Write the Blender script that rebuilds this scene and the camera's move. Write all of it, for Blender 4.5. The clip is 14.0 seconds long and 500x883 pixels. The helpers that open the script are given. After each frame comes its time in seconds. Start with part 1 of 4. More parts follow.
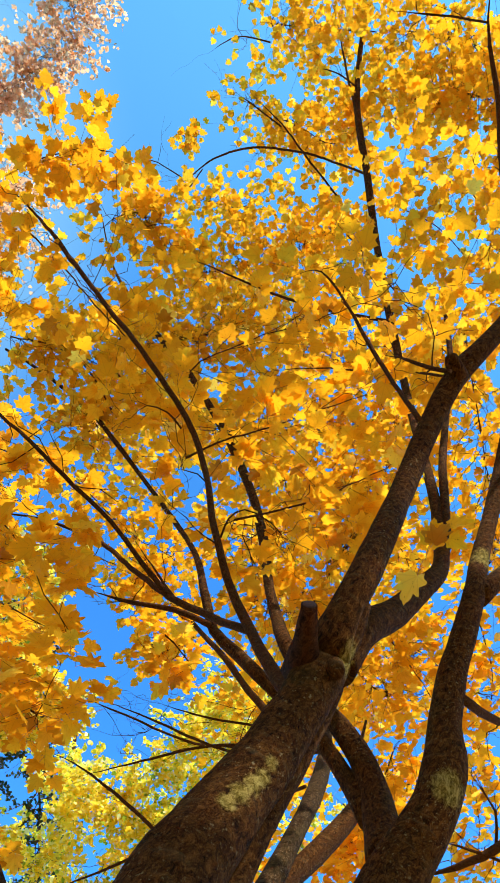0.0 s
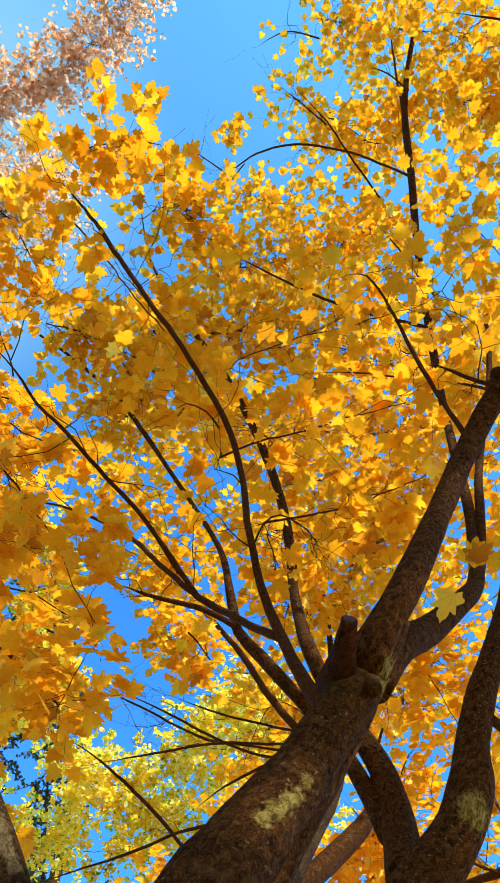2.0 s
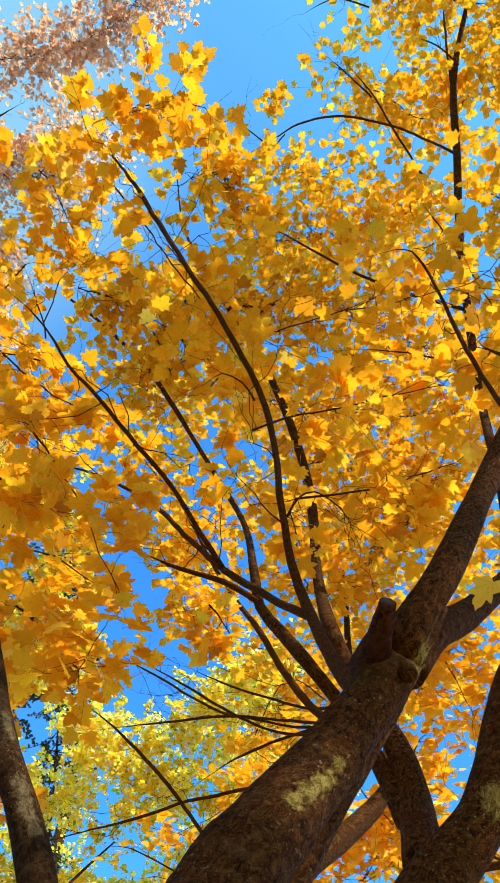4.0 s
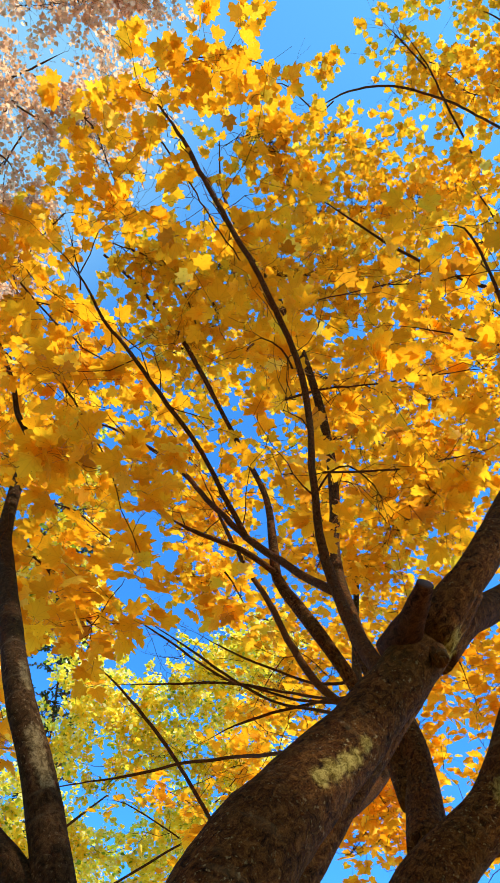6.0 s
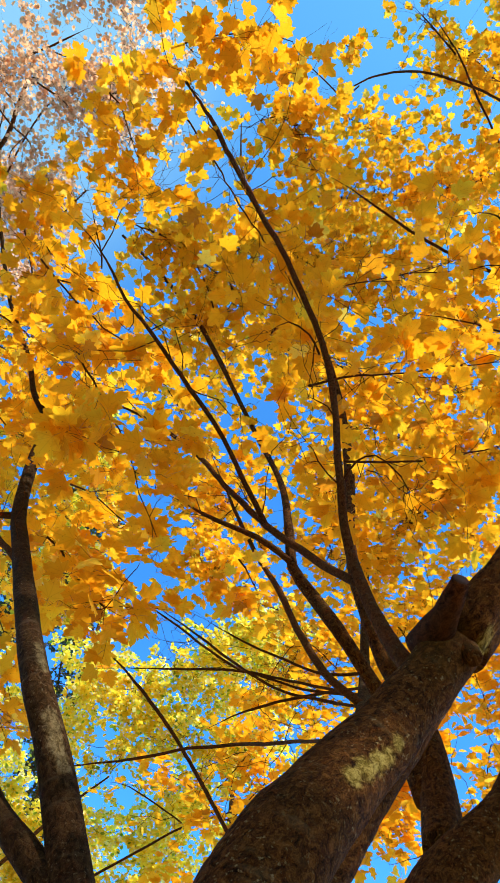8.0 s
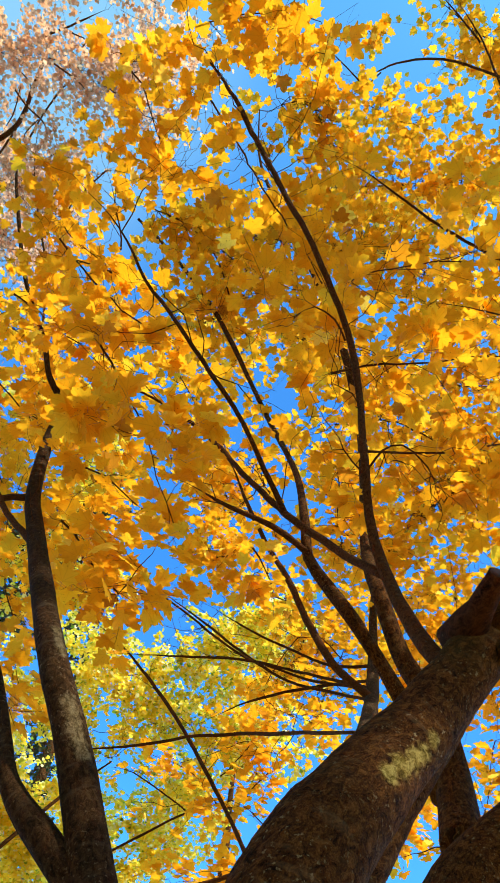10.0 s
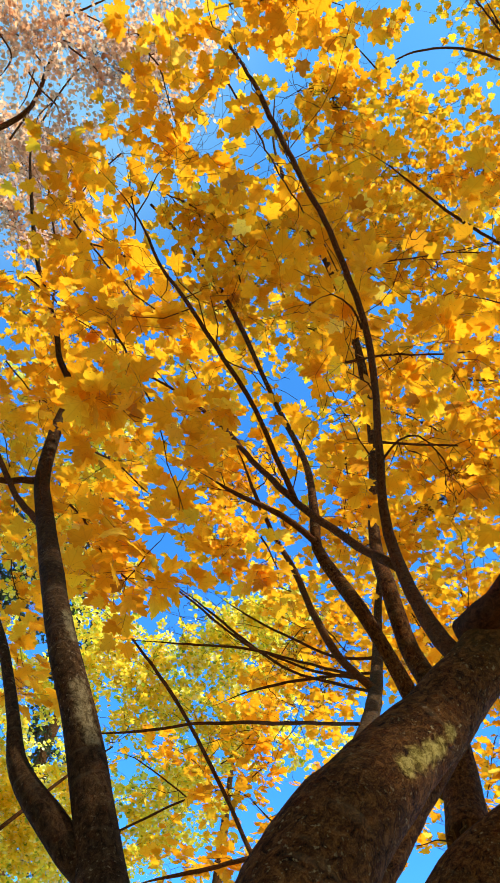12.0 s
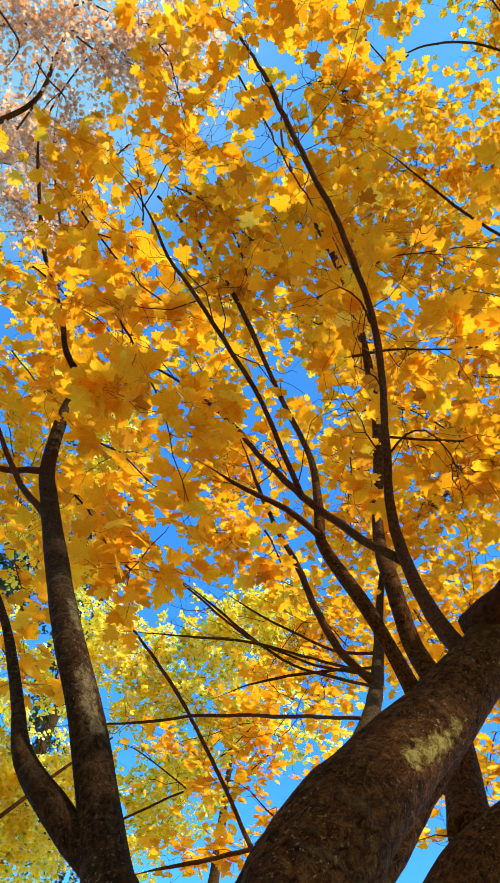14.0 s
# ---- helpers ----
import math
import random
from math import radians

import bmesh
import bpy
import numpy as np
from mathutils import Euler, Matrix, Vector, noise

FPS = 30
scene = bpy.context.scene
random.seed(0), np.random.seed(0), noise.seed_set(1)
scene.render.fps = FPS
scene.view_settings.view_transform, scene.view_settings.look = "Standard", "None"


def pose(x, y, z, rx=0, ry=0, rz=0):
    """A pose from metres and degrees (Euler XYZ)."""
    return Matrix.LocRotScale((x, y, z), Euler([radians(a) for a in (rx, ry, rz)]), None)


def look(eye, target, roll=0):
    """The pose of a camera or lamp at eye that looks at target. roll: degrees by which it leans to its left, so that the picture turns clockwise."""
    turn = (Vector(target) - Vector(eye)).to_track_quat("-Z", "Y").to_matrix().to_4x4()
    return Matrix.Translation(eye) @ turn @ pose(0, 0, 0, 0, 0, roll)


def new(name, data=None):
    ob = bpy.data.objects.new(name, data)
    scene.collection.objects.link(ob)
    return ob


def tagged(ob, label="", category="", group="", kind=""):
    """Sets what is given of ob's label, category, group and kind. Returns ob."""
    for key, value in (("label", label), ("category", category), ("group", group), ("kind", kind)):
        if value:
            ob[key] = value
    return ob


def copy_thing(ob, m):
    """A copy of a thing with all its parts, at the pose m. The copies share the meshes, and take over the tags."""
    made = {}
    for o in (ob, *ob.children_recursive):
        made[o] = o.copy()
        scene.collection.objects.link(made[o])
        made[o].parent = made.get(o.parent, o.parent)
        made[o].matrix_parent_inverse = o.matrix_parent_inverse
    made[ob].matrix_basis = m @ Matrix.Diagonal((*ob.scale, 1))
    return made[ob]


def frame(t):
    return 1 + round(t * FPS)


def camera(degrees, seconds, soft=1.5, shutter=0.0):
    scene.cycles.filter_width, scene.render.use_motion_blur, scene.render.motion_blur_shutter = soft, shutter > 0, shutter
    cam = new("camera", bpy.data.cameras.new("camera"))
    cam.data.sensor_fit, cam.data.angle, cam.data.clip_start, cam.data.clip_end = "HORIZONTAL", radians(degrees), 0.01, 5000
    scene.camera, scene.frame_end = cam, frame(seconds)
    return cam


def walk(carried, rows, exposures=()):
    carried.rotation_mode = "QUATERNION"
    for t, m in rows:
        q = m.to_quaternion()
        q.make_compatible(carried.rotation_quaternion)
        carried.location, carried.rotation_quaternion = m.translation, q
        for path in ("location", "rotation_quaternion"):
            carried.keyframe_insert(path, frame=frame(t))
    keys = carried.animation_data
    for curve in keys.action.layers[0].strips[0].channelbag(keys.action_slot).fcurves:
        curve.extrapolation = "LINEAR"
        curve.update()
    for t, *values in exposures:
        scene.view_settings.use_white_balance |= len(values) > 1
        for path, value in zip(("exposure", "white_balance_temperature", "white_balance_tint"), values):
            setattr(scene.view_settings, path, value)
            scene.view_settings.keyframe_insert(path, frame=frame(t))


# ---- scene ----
# ---- camera ----
cam = camera(37.4, 14.0, soft=1.1)
PATH = [
    (0.0, (-0.0002, -0.0001, 1.4999), (-0.0487, 0.8567, 2.9679), -10.10),
    (0.5, (-0.0121, -0.0052, 1.5101), (-0.0776, 0.8507, 2.9772), -8.40),
    (1.0, (-0.0223, -0.0112, 1.5203), (-0.1014, 0.8439, 2.9874), -7.00),
    (1.5, (-0.0368, -0.0171, 1.5280), (-0.1243, 0.8371, 2.9951), -5.60),
    (2.0, (-0.0495, -0.0222, 1.5373), (-0.1490, 0.8354, 3.0019), -4.10),
    (2.5, (-0.0606, -0.0171, 1.5492), (-0.1753, 0.8456, 3.0095), -2.70),
    (3.0, (-0.0733, -0.0095, 1.5594), (-0.2008, 0.8601, 3.0146), -1.60),
    (5.5, (-0.1481, 0.0313, 1.5977), (-0.3334, 0.9680, 3.0044), 6.50),
    (6.0, (-0.1651, 0.0390, 1.6070), (-0.3572, 0.9833, 3.0070), 7.60),
    (6.5, (-0.1813, 0.0458, 1.6164), (-0.3785, 0.9969, 3.0112), 8.40),
    (7.0, (-0.1940, 0.0534, 1.6240), (-0.3963, 1.0105, 3.0155), 9.00),
    (7.5, (-0.2076, 0.0602, 1.6317), (-0.4125, 1.0216, 3.0189), 9.60),
    (8.0, (-0.2195, 0.0679, 1.6393), (-0.4295, 1.0343, 3.0223), 10.10),
    (10.5, (-0.2875, 0.1061, 1.6657), (-0.5128, 1.0964, 3.0282), 12.50),
    (11.0, (-0.2960, 0.1112, 1.6691), (-0.5255, 1.1091, 3.0265), 13.10),
    (11.5, (-0.2994, 0.1146, 1.6699), (-0.5298, 1.1142, 3.0257), 13.30),
    (12.0, (-0.3011, 0.1180, 1.6699), (-0.5340, 1.1193, 3.0240), 13.50),
    (12.5, (-0.3045, 0.1180, 1.6691), (-0.5383, 1.1227, 3.0206), 13.70),
    (13.0, (-0.3079, 0.1197, 1.6682), (-0.5417, 1.1261, 3.0180), 13.90),
    (13.5, (-0.3096, 0.1231, 1.6682), (-0.5459, 1.1312, 3.0163), 14.10),
    (14.0, (-0.3122, 0.1240, 1.6674), (-0.5502, 1.1355, 3.0129), 14.40),
]
walk(cam, [(t, look(eye, target, roll)) for t, eye, target, roll in PATH])

# ---- light ----
SUN_ELEVATION, SUN_AZIMUTH = 44.0, 122.0      # degrees; azimuth clockwise from +y
world = bpy.data.worlds.new("sky")
scene.world = world
world.use_nodes = True
wn = world.node_tree
sky = wn.nodes.new("ShaderNodeTexSky")
sky.sky_type, sky.sun_disc = "NISHITA", False
sky.sun_elevation, sky.sun_rotation = radians(SUN_ELEVATION), radians(SUN_AZIMUTH)
sky.altitude, sky.air_density, sky.dust_density, sky.ozone_density = 600, 0.42, 0.0, 3.0
clear = wn.nodes.new("ShaderNodeHueSaturation")
clear.inputs["Saturation"].default_value, clear.inputs["Hue"].default_value = 1.15, 0.479
wn.links.new(sky.outputs[0], clear.inputs["Color"])
# a thin bright veil of high haze in one part of the sky
aim = wn.nodes.new("ShaderNodeTexCoord")
veil = wn.nodes.new("ShaderNodeVectorMath")
veil.operation = "DOT_PRODUCT"
veil.inputs[1].default_value = Vector((-0.42, 0.06, 0.90)).normalized()
wn.links.new(aim.outputs["Generated"], veil.inputs[0])
wisp = wn.nodes.new("ShaderNodeMapRange")
wisp.interpolation_type = "SMOOTHSTEP"
wisp.inputs["From Min"].default_value, wisp.inputs["From Max"].default_value, wisp.inputs["To Max"].default_value = 0.93, 0.995, 0.5
wn.links.new(veil.outputs["Value"], wisp.inputs["Value"])
hazy = wn.nodes.new("ShaderNodeMix")
hazy.data_type = "RGBA"
hazy.inputs[7].default_value = (0.50, 0.95, 1.15, 1)
wn.links.new(wisp.outputs[0], hazy.inputs[0])
# the sky is deepest away from the sun
away = wn.nodes.new("ShaderNodeVectorMath")
away.operation = "DOT_PRODUCT"
away.inputs[1].default_value = Vector((-0.2, 0.85, 0.45)).normalized()
wn.links.new(aim.outputs["Generated"], away.inputs[0])
deep = wn.nodes.new("ShaderNodeMapRange")
deep.interpolation_type = "SMOOTHSTEP"
deep.inputs["From Min"].default_value, deep.inputs["From Max"].default_value = 0.45, 1.0
wn.links.new(away.outputs["Value"], deep.inputs["Value"])
deepen = wn.nodes.new("ShaderNodeMix")
deepen.data_type, deepen.blend_type = "RGBA", "MULTIPLY"
deepen.inputs[7].default_value = (0.40, 0.64, 0.95, 1)
wn.links.new(deep.outputs[0], deepen.inputs[0])
wn.links.new(clear.outputs[0], deepen.inputs[6])
wn.links.new(deepen.outputs[2], hazy.inputs[6])
wn.links.new(hazy.outputs[2], wn.nodes["Background"].inputs[0])
wn.nodes["Background"].inputs[1].default_value = 0.30
sun_data = bpy.data.lights.new("sun", "SUN")
sun_data.energy, sun_data.angle, sun_data.color = 2.05, radians(0.5), (1.0, 0.94, 0.84)
sun = new("sun", sun_data)
az, el = radians(SUN_AZIMUTH), radians(SUN_ELEVATION)
toward = Vector((math.sin(az) * math.cos(el), math.cos(az) * math.cos(el), math.sin(el)))
sun.matrix_world = look(toward * 60, (0, 0, 0))
scene.view_settings.exposure = 1.66


# ---- materials ----
def material(name):
    mat = bpy.data.materials.new(name)
    mat.use_nodes = True
    nt = mat.node_tree
    return mat, nt, nt.nodes["Principled BSDF"], nt.nodes["Material Output"]


def node(nt, kind, **inputs):
    n = nt.nodes.new(kind)
    for key, value in inputs.items():
        n.inputs[key.replace("_", " ")].default_value = value
    return n


def ramp(nt, fac, stops):
    r = nt.nodes.new("ShaderNodeValToRGB")
    els = r.color_ramp.elements
    while len(els) < len(stops):
        els.new(0.5)
    for e, (at, c) in zip(els, stops):
        e.position, e.color = at, (*c, 1)
    nt.links.new(fac, r.inputs[0])
    return r


def leaf_material(name, stops, through_light=0.72, gloss=0.45, single=False, veins=0.0, specks=0.0):
    """Thin autumn leaf: diffuse above, light passing through from behind, waxy gloss, blotches, brown specks and veins."""
    mat, nt, bsdf, out = material(name)
    geo = nt.nodes.new("ShaderNodeNewGeometry")
    if single:
        info = nt.nodes.new("ShaderNodeObjectInfo")
        pick = info.outputs["Random"]
    else:
        pick = geo.outputs["Random Per Island"]
    last = ramp(nt, pick, stops).outputs[0]

    def times(colour):
        mul = nt.nodes.new("ShaderNodeMix")
        mul.data_type, mul.blend_type = "RGBA", "MULTIPLY"
        mul.inputs[0].default_value = 1.0
        nt.links.new(last, mul.inputs[6])
        nt.links.new(colour, mul.inputs[7])
        return mul.outputs[2]

    def math_node(operation, x, y=None):
        n = nt.nodes.new("ShaderNodeMath")
        n.operation = operation
        for slot, value in zip(n.inputs, (x, y)):
            if isinstance(value, float):
                slot.default_value = value
            elif value is not None:
                nt.links.new(value, slot)
        return n.outputs[0]

    blot = node(nt, "ShaderNodeTexNoise", Scale=14.0, Detail=5.0, Roughness=0.65)
    nt.links.new(geo.outputs["Position"], blot.inputs["Vector"])
    last = times(ramp(nt, blot.outputs["Fac"], [(0.28, (0.86, 0.74, 0.6)), (0.46, (1, 1, 1)), (0.72, (1.0, 1.04, 1.0))]).outputs[0])
    if specks:
        dots = node(nt, "ShaderNodeTexNoise", Scale=130.0, Detail=2.0, Roughness=0.5)
        nt.links.new(geo.outputs["Position"], dots.inputs["Vector"])
        tan = 1 - specks
        last = times(ramp(nt, dots.outputs["Fac"], [(0.68, (1, 1, 1)), (0.74, (tan, tan * 0.8, tan * 0.7))]).outputs[0])
    if veins:
        tc = nt.nodes.new("ShaderNodeTexCoord")
        xy = nt.nodes.new("ShaderNodeSeparateXYZ")
        nt.links.new(tc.outputs["UV"], xy.inputs[0])
        turn = math_node("ABSOLUTE", math_node("ARCTAN2", xy.outputs["X"], xy.outputs["Y"]))
        off = math_node("MINIMUM", turn, math_node("MINIMUM", math_node("ABSOLUTE", math_node("SUBTRACT", turn, 0.68)), math_node("ABSOLUTE", math_node("SUBTRACT", turn, 1.25))))
        reach = nt.nodes.new("ShaderNodeVectorMath")
        reach.operation = "LENGTH"
        nt.links.new(tc.outputs["UV"], reach.inputs[0])
        last = times(ramp(nt, math_node("MULTIPLY", off, reach.outputs["Value"]), [(0.008, (1 - veins, 1 - veins * 1.2, 1 - veins)), (0.03, (1, 1, 1))]).outputs[0])
    dif = nt.nodes.new("ShaderNodeBsdfDiffuse")
    tra = nt.nodes.new("ShaderNodeBsdfTranslucent")
    glo = node(nt, "ShaderNodeBsdfGlossy", Roughness=gloss)
    glo.inputs["Color"].default_value = (0.9, 0.9, 0.9, 1)
    nt.links.new(last, dif.inputs["Color"])
    nt.links.new(last, tra.inputs["Color"])
    m1 = node(nt, "ShaderNodeMixShader", Fac=through_light)
    nt.links.new(dif.outputs[0], m1.inputs[1])
    nt.links.new(tra.outputs[0], m1.inputs[2])
    m2 = node(nt, "ShaderNodeMixShader", Fac=0.008)
    nt.links.new(m1.outputs[0], m2.inputs[1])
    nt.links.new(glo.outputs[0], m2.inputs[2])
    fine = node(nt, "ShaderNodeTexNoise", Scale=60.0, Detail=3.0)
    nt.links.new(geo.outputs["Position"], fine.inputs["Vector"])
    bump = node(nt, "ShaderNodeBump", Strength=0.25, Distance=0.004)
    nt.links.new(fine.outputs["Fac"], bump.inputs["Height"])
    for b in (dif, tra, glo):
        nt.links.new(bump.outputs[0], b.inputs["Normal"])
    nt.links.new(m2.outputs[0], out.inputs["Surface"])
    return mat


GOLD = [(0, (0.5, 0.206, 0.015)), (0.02, (0.72, 0.33, 0.01)), (0.2, (0.83, 0.386, 0.009)), (0.45, (0.9, 0.435, 0.011)), (0.75, (0.93, 0.48, 0.013)), (0.9, (0.95, 0.541, 0.018)), (0.93, (0.76, 0.489, 0.02)), (0.965, (0.95, 0.618, 0.03)), (1, (0.96, 0.7, 0.09))]
LEMON = [(0.0, (0.22, 0.34, 0.02)), (0.08, (0.50, 0.55, 0.04)), (0.15, (0.93, 0.71, 0.04)), (0.55, (0.96, 0.78, 0.07)), (0.8, (0.94, 0.64, 0.03)), (0.88, (0.96, 0.84, 0.20)), (1.0, (0.97, 0.90, 0.48))]
RUSSET = [(0.0, (0.54, 0.275, 0.12)), (0.25, (0.75, 0.40, 0.185)), (0.75, (0.81, 0.455, 0.225)), (1.0, (0.87, 0.56, 0.33))]
leaf_gold = leaf_material("golden_maple_leaf", GOLD, veins=0.08, specks=0.6)
leaf_gold_one = leaf_material("golden_maple_leaf_single", GOLD, single=True, veins=0.08, specks=0.6)
leaf_lemon = leaf_material("lemon_leaf", LEMON, 0.75)
leaf_russet = leaf_material("russet_leaf", RUSSET, 0.85)
leaf_dark = leaf_material("dark_needle", [(0.0, (0.02, 0.04, 0.02)), (0.6, (0.06, 0.09, 0.03)), (1.0, (0.16, 0.10, 0.04))], 0.25, 0.5)


def bark_material(name, dark, mid, light, lichen, moss, scale=1.0, patches=(), fleck_tones=((0.024, 0.015, 0.0025), (0.15, 0.11, 0.016), (0.38, 0.30, 0.08))):
    """Bark: fine scaly grain drawn out along the stem, pale lichen specks, moss. patches: sun flecks painted into the
    colour, mossy on some stems.
    """
    mat, nt, bsdf, out = material(name)
    tc = nt.nodes.new("ShaderNodeTexCoord")
    uv = nt.nodes.new("ShaderNodeMapping")
    uv.inputs["Scale"].default_value = (scale, scale * 0.7, 1)
    nt.links.new(tc.outputs["UV"], uv.inputs["Vector"])
    geo = nt.nodes.new("ShaderNodeNewGeometry")
    ridge = node(nt, "ShaderNodeTexNoise", Scale=70.0, Detail=9.0, Roughness=0.74, Distortion=0.9)
    grain = node(nt, "ShaderNodeTexNoise", Scale=420.0, Detail=4.0, Roughness=0.75)
    for n in (ridge, grain):
        nt.links.new(uv.outputs[0], n.inputs["Vector"])
    sum_ = nt.nodes.new("ShaderNodeMath")
    sum_.operation = "MULTIPLY_ADD"
    sum_.inputs[1].default_value = 0.45
    nt.links.new(grain.outputs["Fac"], sum_.inputs[0])
    nt.links.new(ridge.outputs["Fac"], sum_.inputs[2])
    base = ramp(nt, sum_.outputs[0], [(0.58, dark), (0.73, mid), (0.90, light)])
    big = node(nt, "ShaderNodeTexNoise", Scale=7.0, Detail=4.0, Roughness=0.6)
    nt.links.new(geo.outputs["Position"], big.inputs["Vector"])
    spot = node(nt, "ShaderNodeTexNoise", Scale=120.0, Detail=6.0, Roughness=0.6)
    nt.links.new(geo.outputs["Position"], spot.inputs["Vector"])
    edge = ramp(nt, spot.outputs["Fac"], [(0.60, (0, 0, 0)), (0.67, (1, 1, 1))])
    where = ramp(nt, big.outputs["Fac"], [(0.42, (0.1, 0.1, 0.1)), (0.60, (1, 1, 1))])
    both = nt.nodes.new("ShaderNodeMath")
    both.operation = "MULTIPLY"
    nt.links.new(edge.outputs[0], both.inputs[0])
    nt.links.new(where.outputs[0], both.inputs[1])
    l = nt.nodes.new("ShaderNodeMix")
    l.data_type = "RGBA"
    l.inputs[7].default_value = (*lichen, 1)
    nt.links.new(both.outputs[0], l.inputs[0])
    nt.links.new(base.outputs[0], l.inputs[6])
    green = node(nt, "ShaderNodeTexNoise", Scale=3.2, Detail=6.0, Roughness=0.65)
    nt.links.new(geo.outputs["Position"], green.inputs["Vector"])
    patch = ramp(nt, green.outputs["Fac"], [(0.56, (0, 0, 0)), (0.72, (0.4, 0.4, 0.4))])
    m = nt.nodes.new("ShaderNodeMix")
    m.data_type = "RGBA"
    m.inputs[7].default_value = (*moss, 1)
    nt.links.new(patch.outputs[0], m.inputs[0])
    nt.links.new(l.outputs[2], m.inputs[6])
    last = m.outputs[2]
    # each fleck is a ragged spot of lighter, sunlit-looking colour
    for x, y, z, wide in patches:
        gap = nt.nodes.new("ShaderNodeVectorMath")
        gap.operation = "DISTANCE"
        gap.inputs[1].default_value = (x, y, z)
        nt.links.new(geo.outputs["Position"], gap.inputs[0])
        rag = nt.nodes.new("ShaderNodeMath")
        rag.operation = "MULTIPLY_ADD"
        rag.inputs[1].default_value = -wide * 2.2
        nt.links.new(ridge.outputs["Fac"], rag.inputs[0])
        nt.links.new(gap.outputs["Value"], rag.inputs[2])
        fleck_mask = ramp(nt, rag.outputs[0], [(0.0, (0.70, 0.70, 0.70)), (wide * 0.9, (0, 0, 0))])
        fleck = nt.nodes.new("ShaderNodeMix")
        fleck.data_type = "RGBA"
        tint = ramp(nt, sum_.outputs[0], list(zip((0.56, 0.70, 0.84), fleck_tones)))
        nt.links.new(fleck_mask.outputs[0], fleck.inputs[0])
        nt.links.new(last, fleck.inputs[6])
        nt.links.new(tint.outputs[0], fleck.inputs[7])
        last = fleck.outputs[2]
    band_uv = nt.nodes.new("ShaderNodeMapping")
    band_uv.inputs["Scale"].default_value = (9, 42, 1)
    nt.links.new(tc.outputs["UV"], band_uv.inputs["Vector"])
    band = node(nt, "ShaderNodeTexNoise", Scale=1.0, Detail=3.0, Roughness=0.6)
    nt.links.new(band_uv.outputs[0], band.inputs["Vector"])
    ring = ramp(nt, band.outputs["Fac"], [(0.58, (0, 0, 0)), (0.74, (0.22, 0.22, 0.22))])
    rings = nt.nodes.new("ShaderNodeMix")
    rings.data_type = "RGBA"
    rings.inputs[7].default_value = (*lichen, 1)
    nt.links.new(ring.outputs[0], rings.inputs[0])
    nt.links.new(last, rings.inputs[6])
    nt.links.new(rings.outputs[2], bsdf.inputs["Base Color"])
    bsdf.inputs["Roughness"].default_value = 0.9
    bsdf.inputs["Specular IOR Level"].default_value = 0.04
    bump = node(nt, "ShaderNodeBump", Strength=1.0, Distance=0.006)
    nt.links.new(sum_.outputs[0], bump.inputs["Height"])
    nt.links.new(bump.outputs[0], bsdf.inputs["Normal"])
    return mat


# yellow-green moss and lichen, lightened as painted sun flecks: place and width
MOSSY_SUN_FLECKS = [(-0.199, 1.092, 2.256, 0.011), (-0.178, 1.108, 2.280, 0.014), (-0.156, 1.128, 2.302, 0.013), (-0.138, 1.143, 2.321, 0.012), (-0.122, 1.155, 2.353, 0.010), (0.055, 1.245, 2.615, 0.016), (0.075, 1.238, 2.64, 0.016), (0.26, 1.903, 2.71, 0.03), (0.72, 2.04, 3.70, 0.04)]
bark = bark_material("maple_bark", (0.0075, 0.0024, 0.0005), (0.055, 0.0195, 0.0038), (0.150, 0.062, 0.0135), (0.20, 0.145, 0.065), (0.055, 0.038, 0.007), patches=MOSSY_SUN_FLECKS)
# two sunlit streaks painted pale along the slim trunk
SLIM_SUN_STREAKS = [(-0.765 - 0.0135 * k, 1.397 + 0.0015 * k, 2.425 + 0.0225 * k, 0.012) for k in range(6)] + [(-0.893 - 0.012 * k, 1.417 + 0.007 * k, 2.675 + 0.021 * k, 0.011) for k in range(5)]
bark_slim = bark_material("slim_maple_bark", (0.011, 0.005, 0.0016), (0.036, 0.0165, 0.0052), (0.082, 0.043, 0.0155), (0.18, 0.13, 0.07), (0.055, 0.04, 0.010), patches=SLIM_SUN_STREAKS, fleck_tones=((0.040, 0.025, 0.008), (0.11, 0.076, 0.029), (0.22, 0.165, 0.078)))
bark_pale = bark_material("pale_bark", (0.011, 0.0052, 0.0018), (0.040, 0.0215, 0.008), (0.11, 0.065, 0.028), (0.22, 0.165, 0.095), (0.10, 0.08, 0.025))
bark_twig = bark_material("twig_bark", (0.026, 0.009, 0.0025), (0.080, 0.029, 0.008), (0.15, 0.066, 0.022), (0.08, 0.055, 0.035), (0.03, 0.025, 0.01), 2.0)
bark_torn = bark_material("torn_reddish_bark", (0.010, 0.003, 0.001), (0.055, 0.017, 0.006), (0.12, 0.042, 0.016), (0.10, 0.05, 0.025), (0.04, 0.02, 0.008))
stalk, nt, bsdf, out = material("leaf_stalk")
stalk_tone = node(nt, "ShaderNodeTexNoise", Scale=25.0, Detail=2.0)
stalk_mix = ramp(nt, stalk_tone.outputs["Fac"], [(0.35, (0.32, 0.07, 0.02)), (0.65, (0.60, 0.30, 0.03))])
nt.links.new(stalk_mix.outputs[0], bsdf.inputs["Base Color"])
cut_wood, nt, bsdf, out = material("cut_wood")
wood_noise = node(nt, "ShaderNodeTexNoise", Scale=60.0, Detail=5.0)
wood_tone = ramp(nt, wood_noise.outputs["Fac"], [(0.3, (0.018, 0.006, 0.003)), (0.7, (0.075, 0.028, 0.014))])
nt.links.new(wood_tone.outputs[0], bsdf.inputs["Base Color"])
